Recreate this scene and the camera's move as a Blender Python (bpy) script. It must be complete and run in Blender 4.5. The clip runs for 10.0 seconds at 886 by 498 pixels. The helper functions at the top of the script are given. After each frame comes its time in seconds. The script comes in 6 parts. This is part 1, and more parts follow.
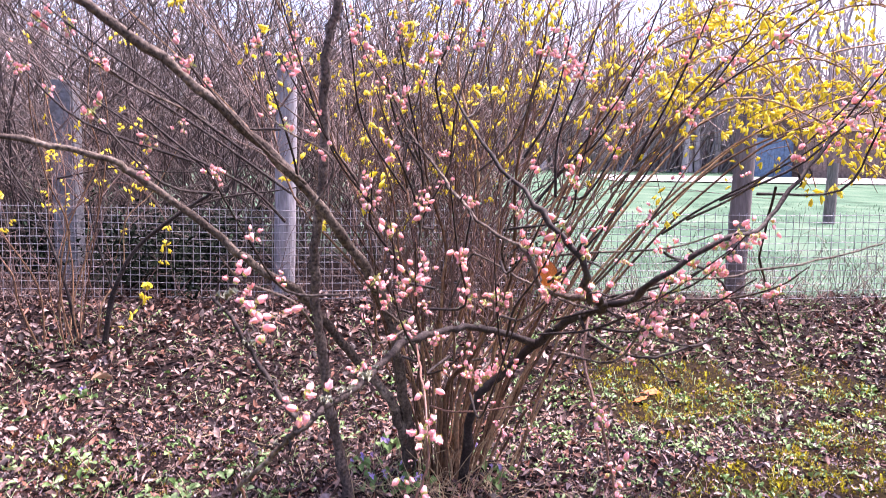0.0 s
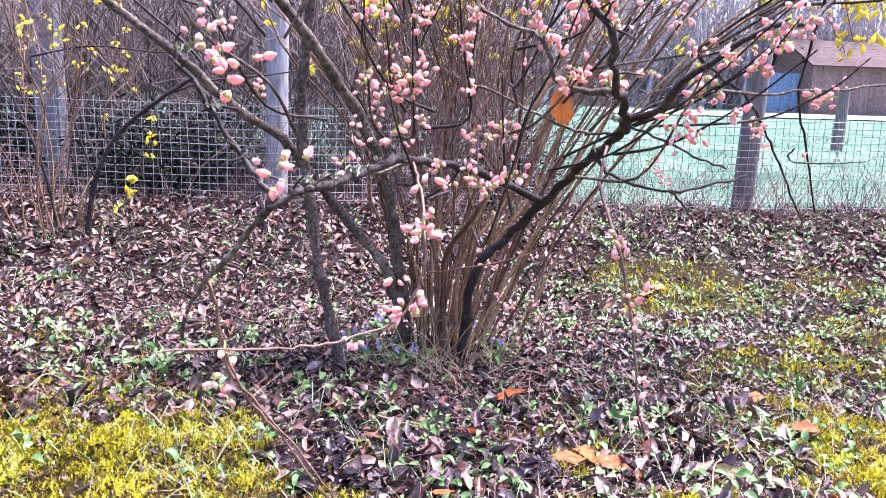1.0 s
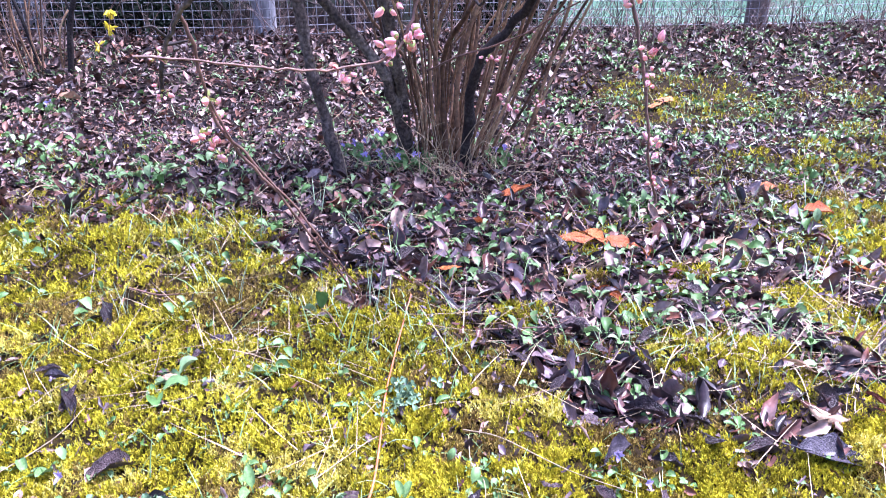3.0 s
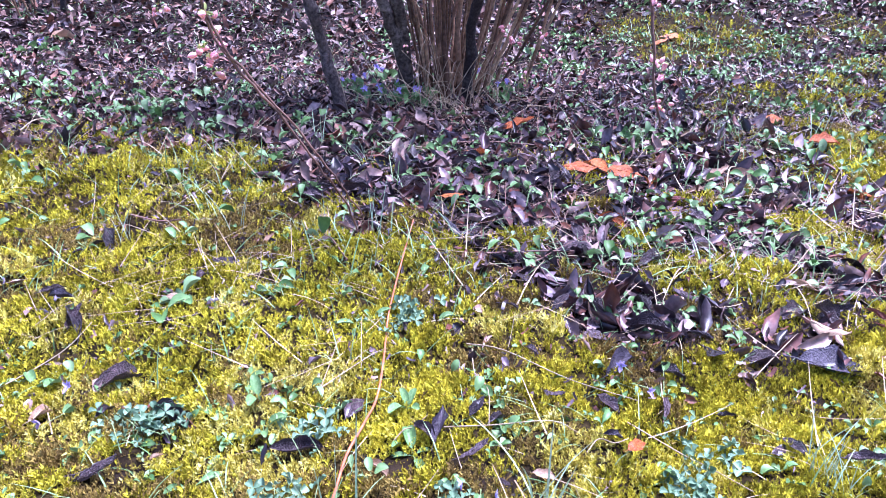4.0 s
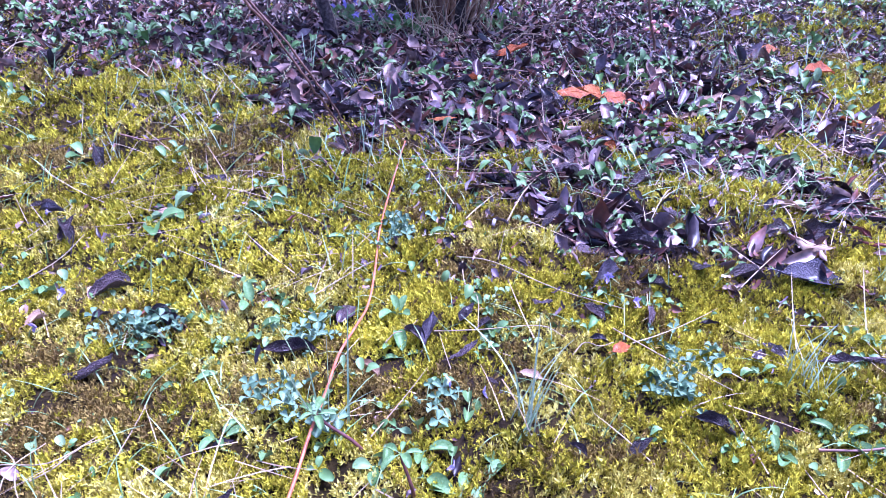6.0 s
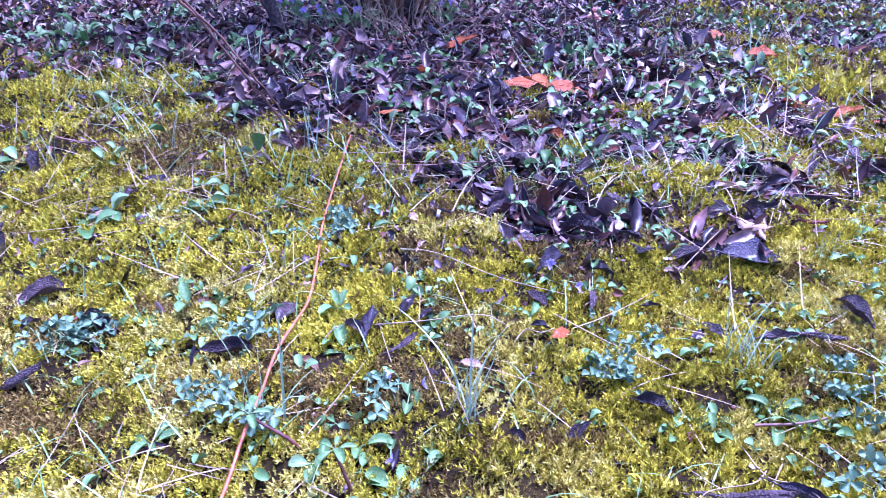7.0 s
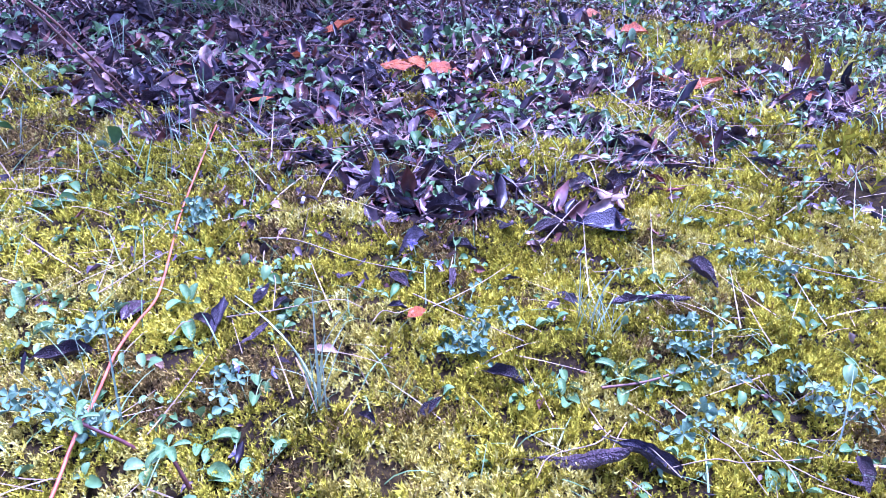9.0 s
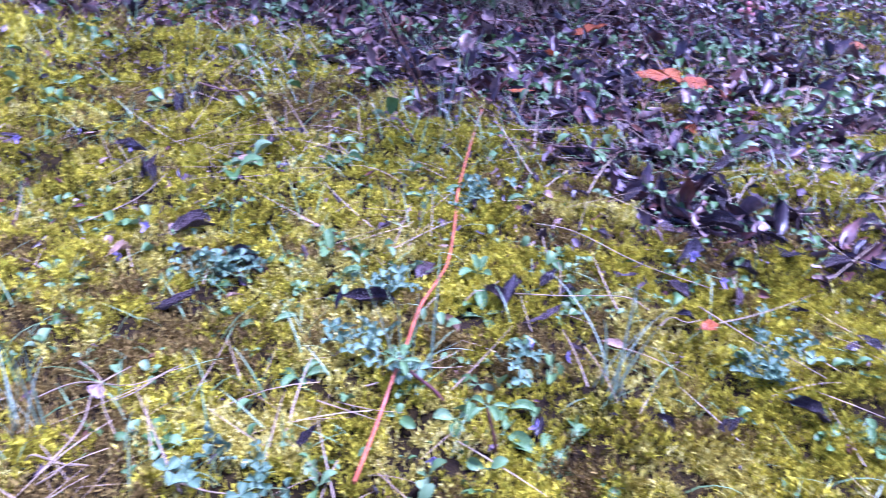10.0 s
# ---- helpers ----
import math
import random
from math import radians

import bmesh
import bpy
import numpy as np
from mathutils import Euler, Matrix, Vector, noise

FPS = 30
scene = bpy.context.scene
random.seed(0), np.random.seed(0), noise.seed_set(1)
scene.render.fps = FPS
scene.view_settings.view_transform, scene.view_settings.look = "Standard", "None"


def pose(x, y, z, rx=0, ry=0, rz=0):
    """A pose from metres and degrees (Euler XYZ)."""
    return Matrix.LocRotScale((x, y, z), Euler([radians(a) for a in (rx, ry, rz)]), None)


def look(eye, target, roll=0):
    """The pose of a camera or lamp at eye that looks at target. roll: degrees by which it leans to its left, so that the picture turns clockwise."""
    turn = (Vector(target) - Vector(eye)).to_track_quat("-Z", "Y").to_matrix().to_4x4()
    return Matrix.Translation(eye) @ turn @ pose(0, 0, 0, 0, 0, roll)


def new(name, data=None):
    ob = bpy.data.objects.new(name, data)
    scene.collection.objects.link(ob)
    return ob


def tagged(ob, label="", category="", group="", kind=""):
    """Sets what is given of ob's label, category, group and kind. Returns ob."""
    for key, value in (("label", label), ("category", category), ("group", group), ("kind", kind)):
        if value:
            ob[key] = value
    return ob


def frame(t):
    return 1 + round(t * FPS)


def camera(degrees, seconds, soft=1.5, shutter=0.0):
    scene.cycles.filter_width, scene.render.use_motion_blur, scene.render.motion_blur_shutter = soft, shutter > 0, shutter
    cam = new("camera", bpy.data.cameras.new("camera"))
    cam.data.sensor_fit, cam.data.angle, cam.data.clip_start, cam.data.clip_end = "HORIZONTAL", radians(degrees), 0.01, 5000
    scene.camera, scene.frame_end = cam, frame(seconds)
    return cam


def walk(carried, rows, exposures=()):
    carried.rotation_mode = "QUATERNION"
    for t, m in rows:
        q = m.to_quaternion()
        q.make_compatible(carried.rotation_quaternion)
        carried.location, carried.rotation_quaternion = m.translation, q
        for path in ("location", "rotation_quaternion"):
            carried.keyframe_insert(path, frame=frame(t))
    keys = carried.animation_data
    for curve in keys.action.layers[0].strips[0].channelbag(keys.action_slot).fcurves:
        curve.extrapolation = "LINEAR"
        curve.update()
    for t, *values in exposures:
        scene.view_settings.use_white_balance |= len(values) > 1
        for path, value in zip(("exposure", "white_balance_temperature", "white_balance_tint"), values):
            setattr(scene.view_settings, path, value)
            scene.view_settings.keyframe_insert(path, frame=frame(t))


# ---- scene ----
cam = camera(64.4, 10.0, soft=0.65, shutter=0.22)
PATH = [
    (0, (0.054, 0.253, 1.159), (0.211, 2.238, 0.973), 0.8),
    (0.5, (0.055, 0.338, 0.984), (0.206, 2.314, 0.714), 1.8),
    (1, (0.067, 0.417, 0.847), (0.232, 2.378, 0.493), 1.6),
    (1.5, (0.067, 0.443, 0.761), (0.216, 2.397, 0.36), -0.2),
    (2, (0.065, 0.435, 0.723), (0.247, 2.353, 0.186), 0.3),
    (2.5, (0.07, 0.43, 0.684), (0.224, 2.32, 0.048), -0.6),
    (3, (0.074, 0.436, 0.637), (0.222, 2.291, -0.096), -0.9),
    (4.5, (0.064, 0.41, 0.571), (0.199, 2.183, -0.345), -1.2),
    (5, (0.062, 0.404, 0.557), (0.193, 2.147, -0.415), -0.4),
    (6.5, (0.081, 0.39, 0.545), (0.261, 2.111, -0.458), -1.0),
    (7, (0.107, 0.391, 0.539), (0.344, 2.099, -0.473), -1.3),
    (7.5, (0.145, 0.386, 0.534), (0.463, 2.067, -0.502), -1.8),
    (8, (0.175, 0.386, 0.531), (0.572, 2.044, -0.515), -1.6),
    (8.5, (0.195, 0.38, 0.534), (0.621, 2.028, -0.516), -2.4),
    (9, (0.189, 0.377, 0.527), (0.644, 2.02, -0.519), -0.8),
    (9.5, (0.136, 0.384, 0.517), (0.491, 2.052, -0.528), 0.2),
    (10, (0.01, 0.392, 0.506), (0.052, 2.106, -0.524), 2.1),
]
# seconds, stops, kelvin, tint: the picture starts warm and cools as the camera sinks to the moss
EXPOSURES = [(0, 2.5, 6700, 40), (0.8, 2.75, 6050, 31), (1.5, 2.85, 5800, 31), (3, 2.5, 5350, 33), (5, 2.15, 4850, 42), (7, 2.1, 4500, 55), (9, 2.15, 4380, 56), (10, 1.9, 4520, 55)]
walk(cam, [(t, look(eye, target, roll)) for t, eye, target, roll in PATH], EXPOSURES)
SKY_STRENGTH, SUN_STRENGTH = 0.085, 3.0

# ---- world, sun and light ----
world = bpy.data.worlds.new("overcast_sky")
scene.world = world
world.use_nodes = True
wn = world.node_tree.nodes
sky = wn.new("ShaderNodeTexSky")
sky.sky_type = "NISHITA"
sky.sun_disc = False
sky.sun_elevation, sky.sun_rotation = radians(69), radians(68)
sky.air_density, sky.dust_density, sky.ozone_density = 1.0, 3.0, 1.5
world.node_tree.links.new(sky.outputs[0], wn["Background"].inputs[0])
wn["Background"].inputs[1].default_value = SKY_STRENGTH
sun = new("sun", bpy.data.lights.new("sun", "SUN"))
sun.data.energy, sun.data.angle, sun.data.color = SUN_STRENGTH, radians(17), (1.0, 0.98, 0.96)
sun.matrix_world = look((1.5, 0.6, 4.2), (0, 0, 0))

# ---- mesh helpers ----
R = np.random.default_rng(7)


def vnoise(x, y, size, seed=0):
    """Smooth value noise in 0..1 with cells of the given size."""
    x, y = np.asarray(x, float) / size + 31.7 * seed, np.asarray(y, float) / size - 17.3 * seed
    xi, yi = np.floor(x), np.floor(y)
    u, v = x - xi, y - yi
    u, v = u * u * (3 - 2 * u), v * v * (3 - 2 * v)

    def h(a, b):
        k = np.sin(a * 127.1 + b * 311.7 + seed * 74.7) * 43758.5453
        return k - np.floor(k)
    return (h(xi, yi) * (1 - u) + h(xi + 1, yi) * u) * (1 - v) + (h(xi, yi + 1) * (1 - u) + h(xi + 1, yi + 1) * u) * v


def sstep(a, b, v):
    u = np.clip((np.asarray(v, float) - a) / (b - a), 0, 1)
    return u * u * (3 - 2 * u)


def mossy(x, y):
    """How far the ground is moss (1) or leaf litter (0)."""
    x, y = np.asarray(x, float), np.asarray(y, float)
    edge = np.interp(x, [-1.6, -0.9, -0.38, -0.22, -0.10, 0.07, 0.23, 0.28, 0.34, 0.62, 0.74, 0.90, 1.3, 2.2], [2.15, 2.33, 2.37, 2.14, 1.86, 1.78, 1.74, 1.52, 1.28, 1.22, 1.24, 1.42, 1.60, 1.8])
    edge = edge + 0.20 * (vnoise(x, y, 0.21, 3) - 0.5) + 0.26 * (vnoise(x, y, 0.07, 4) - 0.5)
    m = sstep(-0.13, 0.10, edge - y)
    for cx, cy, r in ((0.60, 1.56, 0.10), (1.55, 3.0, 0.22), (1.42, 2.1, 0.16), (1.25, 1.75, 0.13), (0.32, 1.72, 0.06), (0.05, 2.12, 0.07)):
        d = np.hypot(x - cx, (y - cy) * 1.2) / r + 1.2 * (vnoise(x, y, 0.06, 5) - 0.5)
        m = np.maximum(m, 1 - sstep(0.6, 1.2, d))
    wild = np.maximum(sstep(0.9, 1.5, x) * sstep(1.7, 2.2, y), 0.5 * sstep(-0.3, -0.7, x) * (1 - sstep(2.9, 3.3, y))) * (1 - sstep(4.2, 5.4, y))
    patch = sstep(0.36, 0.54, 0.55 * vnoise(x, y, 0.31, 15) + 0.45 * vnoise(x, y, 0.09, 16))
    among = sstep(0.15, 0.4, x) * sstep(1.28, 1.42, y) * (1 - sstep(2.0, 2.5, y))
    tuft = sstep(0.44, 0.58, 0.5 * vnoise(x, y, 0.19, 17) + 0.5 * vnoise(x, y, 0.075, 18))
    m = np.maximum(np.maximum(m, 0.85 * wild * patch), 0.8 * among * tuft)
    bare = 0.45 * sstep(0.55, 0.8, 0.6 * vnoise(x, y, 0.11, 8) + 0.4 * vnoise(x + 0.03, y, 0.037, 9))
    return m * (1 - bare)


def ground_z(x, y):
    """Height of the ground: a gentle fall to the east, a low rise to the fence, a rising meadow beyond it."""
    x, y = np.asarray(x, float), np.asarray(y, float)
    k = sstep(2.5, 6.0, y)
    z = -np.clip(x, -3, 3) * (0.05 * (1 - k) + 0.008 * k) + 0.22 * sstep(3.6, 6.1, y) + np.maximum(0, y - 6.1) * 0.06 * sstep(6, 9, y)
    near = 1 - sstep(6, 12, y)
    rough = -0.009 + 0.024 * (vnoise(x, y, 0.33, 1) - 0.5) + 0.014 * (vnoise(x, y, 0.11, 2) - 0.5)
    m = mossy(x, y)
    cushion = 0.020 * (vnoise(x, y, 0.095, 41) - 0.5) + 0.012 * (vnoise(x, y, 0.04, 42) - 0.5)
    return z + near * (rough + m * (0.008 + cushion))


def gz(x, y):
    return float(ground_z(x, y))


def add_mesh(name, verts, faces, mats, slots=None, smooth=True):
    """A mesh object's data from arrays; faces all have the same number of corners, or are a list of such arrays."""
    groups = faces if isinstance(faces, list) else [faces]
    groups = [np.asarray(f, np.int32) for f in groups if len(f)]
    me = bpy.data.meshes.new(name)
    verts = np.asarray(verts, np.float32)
    me.vertices.add(len(verts))
    me.vertices.foreach_set("co", verts.ravel())
    loops = np.concatenate([f.ravel() for f in groups])
    totals = np.concatenate([np.full(len(f), f.shape[1], np.int32) for f in groups])
    starts = np.concatenate([[0], np.cumsum(totals)[:-1]]).astype(np.int32)
    me.loops.add(len(loops))
    me.loops.foreach_set("vertex_index", loops)
    me.polygons.add(len(totals))
    me.polygons.foreach_set("loop_start", starts)
    me.update(calc_edges=True)
    for m in mats if isinstance(mats, (list, tuple)) else [mats]:
        me.materials.append(m)
    if slots is not None:
        me.polygons.foreach_set("material_index", np.asarray(slots, np.int32))
    me.polygons.foreach_set("use_smooth", np.full(len(totals), smooth))
    me.validate()
    return me


class Bag:
    """Gathers pieces of one mesh."""

    def __init__(self):
        self.v, self.q, self.t, self.sq, self.st, self.n = [], [], [], [], [], 0

    def add(self, verts, faces, slot=0):
        verts, faces = np.asarray(verts, float), np.asarray(faces, int)
        if faces.shape[1] == 4:
            self.q.append(faces + self.n)
            self.sq.append(np.full(len(faces), slot))
        else:
            self.t.append(faces + self.n)
            self.st.append(np.full(len(faces), slot))
        self.v.append(verts)
        self.n += len(verts)

    def mesh(self, name, mats, smooth=True):
        faces = [np.concatenate(f) for f in (self.q, self.t) if f]
        return add_mesh(name, np.concatenate(self.v), faces, mats, np.concatenate(self.sq + self.st), smooth)


def part(name, me, parent, label="", m=None):
    ob = new(name, me)
    ob.parent = parent
    if m is not None:
        ob.matrix_local = m
    return tagged(ob, label) if label else ob


def turns(n, tilt=0.4, rng=R):
    """n rotation matrices: any heading, and a lean of up to about tilt radians."""
    a, b, c = rng.uniform(0, 2 * np.pi, n), rng.normal(0, tilt, n), rng.normal(0, tilt, n)
    z, o = np.zeros(n), np.ones(n)
    rz = np.stack([np.cos(a), -np.sin(a), z, np.sin(a), np.cos(a), z, z, z, o], 1).reshape(n, 3, 3)
    rx = np.stack([o, z, z, z, np.cos(b), -np.sin(b), z, np.sin(b), np.cos(b)], 1).reshape(n, 3, 3)
    ry = np.stack([np.cos(c), z, np.sin(c), z, o, z, -np.sin(c), z, np.cos(c)], 1).reshape(n, 3, 3)
    return rx @ ry @ rz


def strew(bag, shape, at, turn, size, slot=0):
    """Adds one copy of a shape (verts, faces) at every place, turned and scaled."""
    v, f = shape
    at, size = np.asarray(at, float), np.asarray(size, float)
    if not len(at):
        return
    if size.ndim == 1:
        size = np.repeat(size[:, None], 3, 1)
    allv = np.einsum("nij,nkj->nki", turn, v[None] * size[:, None, :]) + at[:, None, :]
    allf = f[None] + (np.arange(len(at)) * len(v))[:, None, None]
    bag.add(allv.reshape(-1, 3), allf.reshape(-1, f.shape[1]), slot)


def strip(nl, nw, outline, across=0.0, along=0.0, fold=0.0, twist=0.0, crinkle=0.0, seed=0, ragged=0.0, crumple=0.0, roll=0.0):
    """A leaf of length 1 along x: outline(u) gives its half width; curled across and along its length, folded at the midrib."""
    rng = np.random.default_rng(seed)
    u, s = np.meshgrid(np.linspace(0, 1, nl), np.linspace(-1, 1, nw), indexing="ij")
    w = outline(u)
    w = w * (1 + (ragged * rng.normal(0, 1, (nl, nw)) if ragged else 0))
    if crumple:
        w = w * (0.72 + 0.56 * vnoise(3.1 * u, np.where(s > 0, 7.0, 1.0) + 0 * u, 0.55, seed + 3))
    y = s * w
    z = across * y * y * 8 + fold * np.abs(y)
    if roll:
        z = z + w * (1 - np.cos(roll * s)) / roll
        y = w * np.sin(roll * s) / roll
    if across:
        y = y * (1 - 0.35 * min(1, abs(across)) * s * s)
    z = z + crinkle * rng.normal(0, 1, u.shape) * (0.3 + np.abs(s))
    if crumple:
        z = z + crumple * (vnoise(u, y, 0.26, seed + 5) - 0.5) + 0.5 * crumple * (vnoise(u, y, 0.11, seed + 6) - 0.5)
        y = y + 0.6 * crumple * (vnoise(u, 0 * y, 0.4, seed + 8) - 0.5)
    tw = twist * (u - 0.5)
    y, z = y * np.cos(tw) - z * np.sin(tw), y * np.sin(tw) + z * np.cos(tw)
    a = along * u
    x = np.where(abs(along) > 1e-4, np.sin(a) / (along + 1e-9), u)
    lift = np.where(abs(along) > 1e-4, (1 - np.cos(a)) / (along + 1e-9), 0)
    x, z = x - z * np.sin(a), lift + z * np.cos(a)
    i = np.arange(nl * nw).reshape(nl, nw)
    f = np.stack([i[:-1, :-1], i[1:, :-1], i[1:, 1:], i[:-1, 1:]], -1).reshape(-1, 4)
    return np.stack([x, y, z], -1).reshape(-1, 3), f


def oval(width, power=0.75, tip=1.0):
    return lambda u: width * np.sin(np.pi * np.clip(u, 0.01, 0.985) ** tip) ** power


def paddle(width):
    """A round-ended oval blade on a short narrow stalk."""
    return lambda u: 0.025 + width * np.sqrt(np.clip(1 - ((u - 0.64) / 0.37) ** 2, 0, 1))


def smooth_line(pts, per=4):
    """Catmull-Rom points through the given ones."""
    p = np.asarray(pts, float)
    p = np.concatenate([[2 * p[0] - p[1]], p, [2 * p[-1] - p[-2]]])
    out = []
    for i in range(1, len(p) - 2):
        for t in np.linspace(0, 1, per, endpoint=False):
            out.append(0.5 * (2 * p[i] + (p[i + 1] - p[i - 1]) * t + (2 * p[i - 1] - 5 * p[i] + 4 * p[i + 1] - p[i + 2]) * t * t + (3 * p[i] - p[i - 1] - 3 * p[i + 1] + p[i + 2]) * t ** 3))
    out.append(p[-2])
    return np.array(out)


def tube(pts, r0, r1, sides=6, per=4, knobby=0.0, seed=0, kink=0.0):
    """A tapered round stem through the points."""
    rng = np.random.default_rng(seed)
    c = smooth_line(pts, per)
    n = len(c)
    if kink:
        c[1:-1] += rng.normal(0, kink, (n - 2, 3))
    d = np.gradient(c, axis=0)
    d /= np.linalg.norm(d, axis=1)[:, None] + 1e-9
    up = np.array([0.31, 0.22, 0.93]) if abs(d[0] @ [0.31, 0.22, 0.93]) < 0.9 else np.array([1.0, 0.1, 0])
    us = []
    for k in range(n):
        up = up - d[k] * (up @ d[k])
        up /= np.linalg.norm(up)
        us.append(up)
    us = np.array(us)
    vs = np.cross(d, us)
    r = (r0 + (r1 - r0) * np.linspace(0, 1, n)) * (1 + knobby * rng.normal(0, 1, n))
    a = np.linspace(0, 2 * np.pi, sides, endpoint=False)
    ring = us[:, None] * np.cos(a)[None, :, None] + vs[:, None] * np.sin(a)[None, :, None]
    wob = 1 + 0.6 * knobby * rng.normal(0, 1, (n, sides, 1))
    v = (c[:, None] + ring * r[:, None, None] * wob).reshape(-1, 3)
    i = np.arange(n * sides).reshape(n, sides)
    j = np.roll(i, -1, axis=1)
    f = np.stack([i[:-1], j[:-1], j[1:], i[1:]], -1).reshape(-1, 4)
    return v, f


# ---- materials ----
def surface(name, colours, rough=0.6, pick="island", grain=60.0, blotch=6.0, bump=0.3, depth=0.002, thin=0.0, spec=0.5, metal=0.0, dim=(0.6, 1.25), stretch=None, wet=0.0, mottle=0.65):
    """A natural surface: colours chosen piece by piece, broken up by grain and larger blotches, with fine relief."""
    m = bpy.data.materials.new(name)
    m.use_nodes = True
    nt = m.node_tree
    n, link = nt.nodes, nt.links.new
    bsdf = n["Principled BSDF"]
    coord = n.new("ShaderNodeTexCoord")
    mapping = n.new("ShaderNodeMapping")
    link(coord.outputs["Object"], mapping.inputs["Vector"])
    if stretch:
        mapping.inputs["Scale"].default_value = stretch
    ramp = n.new("ShaderNodeValToRGB")
    ramp.color_ramp.interpolation = "LINEAR"
    while len(ramp.color_ramp.elements) < len(colours):
        ramp.color_ramp.elements.new(0.5)
    for k, (e, c) in enumerate(zip(ramp.color_ramp.elements, colours)):
        e.position = k / max(1, len(colours) - 1)
        e.color = (*c, 1)
    big = n.new("ShaderNodeTexNoise")
    big.inputs["Scale"].default_value, big.inputs["Detail"].default_value = blotch, 3
    link(mapping.outputs[0], big.inputs["Vector"])
    fine = n.new("ShaderNodeTexNoise")
    fine.inputs["Scale"].default_value, fine.inputs["Detail"].default_value = grain, 5
    link(mapping.outputs[0], fine.inputs["Vector"])
    mixv = n.new("ShaderNodeMath")
    mixv.operation = "MULTIPLY_ADD"
    spread = n.new("ShaderNodeMapRange")
    spread.inputs["From Min"].default_value, spread.inputs["From Max"].default_value = 0.3, 0.7
    link(big.outputs["Fac"], spread.inputs["Value"])
    if pick == "island":
        g = n.new("ShaderNodeNewGeometry")
        source, share = g.outputs["Random Per Island"], mottle
    elif pick == "object":
        g = n.new("ShaderNodeObjectInfo")
        source, share = g.outputs["Random"], 0.6
    else:
        source, share = fine.outputs["Fac"], 0.4
    link(source, mixv.inputs[0])
    mixv.inputs[1].default_value = share
    rest = n.new("ShaderNodeMath")
    rest.operation = "MULTIPLY"
    rest.inputs[1].default_value = 1 - share
    link(spread.outputs[0], rest.inputs[0])
    link(rest.outputs[0], mixv.inputs[2])
    link(mixv.outputs[0], ramp.inputs["Fac"])
    vary = n.new("ShaderNodeMapRange")
    vary.inputs["From Min"].default_value, vary.inputs["From Max"].default_value = 0.3, 0.7
    vary.inputs["To Min"].default_value, vary.inputs["To Max"].default_value = dim
    link(fine.outputs["Fac"], vary.inputs["Value"])
    mul = n.new("ShaderNodeMix")
    mul.data_type, mul.blend_type = "RGBA", "MULTIPLY"
    mul.inputs[0].default_value = 1.0
    link(ramp.outputs[0], mul.inputs[6])
    link(vary.outputs[0], mul.inputs[7])
    link(mul.outputs[2], bsdf.inputs["Base Color"])
    rr = n.new("ShaderNodeMapRange")
    rr.inputs["To Min"].default_value, rr.inputs["To Max"].default_value = max(0.05, rough - 0.15), min(1, rough + 0.15)
    link(big.outputs["Fac"], rr.inputs["Value"])
    link(rr.outputs[0], bsdf.inputs["Roughness"])
    bsdf.inputs["Metallic"].default_value = metal
    bsdf.inputs["Specular IOR Level"].default_value = spec
    bsdf.inputs["Coat Weight"].default_value, bsdf.inputs["Coat Roughness"].default_value = wet, 0.22
    if bump:
        b = n.new("ShaderNodeBump")
        b.inputs["Strength"].default_value, b.inputs["Distance"].default_value = bump, depth
        link(fine.outputs["Fac"], b.inputs["Height"])
        link(b.outputs[0], bsdf.inputs["Normal"])
    if thin:
        tr = n.new("ShaderNodeBsdfTranslucent")
        link(mul.outputs[2], tr.inputs["Color"])
        ms = n.new("ShaderNodeMixShader")
        ms.inputs[0].default_value = thin
        link(bsdf.outputs[0], ms.inputs[1])
        link(tr.outputs[0], ms.inputs[2])
        link(ms.outputs[0], n["Material Output"].inputs["Surface"])
    return m


bark_grey = surface("grey_bark", [(0.030, 0.022, 0.018), (0.085, 0.066, 0.054), (0.20, 0.165, 0.135)], 0.85, "none", 90, 9, 0.9, 0.006, dim=(0.35, 1.6), spec=0.2)
bark_pale = surface("pale_grey_bark", [(0.035, 0.026, 0.023), (0.10, 0.077, 0.068), (0.22, 0.18, 0.155)], 0.85, "none", 90, 9, 0.9, 0.006, dim=(0.35, 1.6), spec=0.2)
bark_dark = surface("dark_wet_bark", [(0.010, 0.007, 0.007), (0.026, 0.019, 0.018), (0.075, 0.064, 0.055)], 0.75, "none", 110, 12, 0.8, 0.003, dim=(0.4, 1.6), spec=0.25)
bark_brown = surface("brown_stem_bark", [(0.026, 0.014, 0.009), (0.12, 0.066, 0.038), (0.26, 0.15, 0.085), (0.44, 0.32, 0.18)], 0.7, "object", 80, 10, 0.6, 0.003, dim=(0.5, 1.4), spec=0.25)
twig_bark = surface("thin_twig_bark", [(0.06, 0.036, 0.034), (0.15, 0.09, 0.075), (0.27, 0.19, 0.155)], 0.55, "island", 70, 6, 0.3)
thicket_bark = surface("grey_thicket_bark", [(0.022, 0.017, 0.017), (0.065, 0.046, 0.042), (0.16, 0.12, 0.10)], 0.7, "island", 70, 3, 0.3)
twig_red = surface("reddish_twig_bark", [(0.09, 0.042, 0.032), (0.22, 0.115, 0.082)], 0.6, "none", 80, 20, 0.3)
twig_orange = surface("orange_twig_bark", [(0.46, 0.10, 0.040), (0.60, 0.19, 0.085)], 0.4, "none", 80, 20, 0.2)
lichen_mat = surface("pale_lichen", [(0.22, 0.24, 0.17), (0.40, 0.42, 0.33)], 0.9, "island", 120, 30, 0.8)
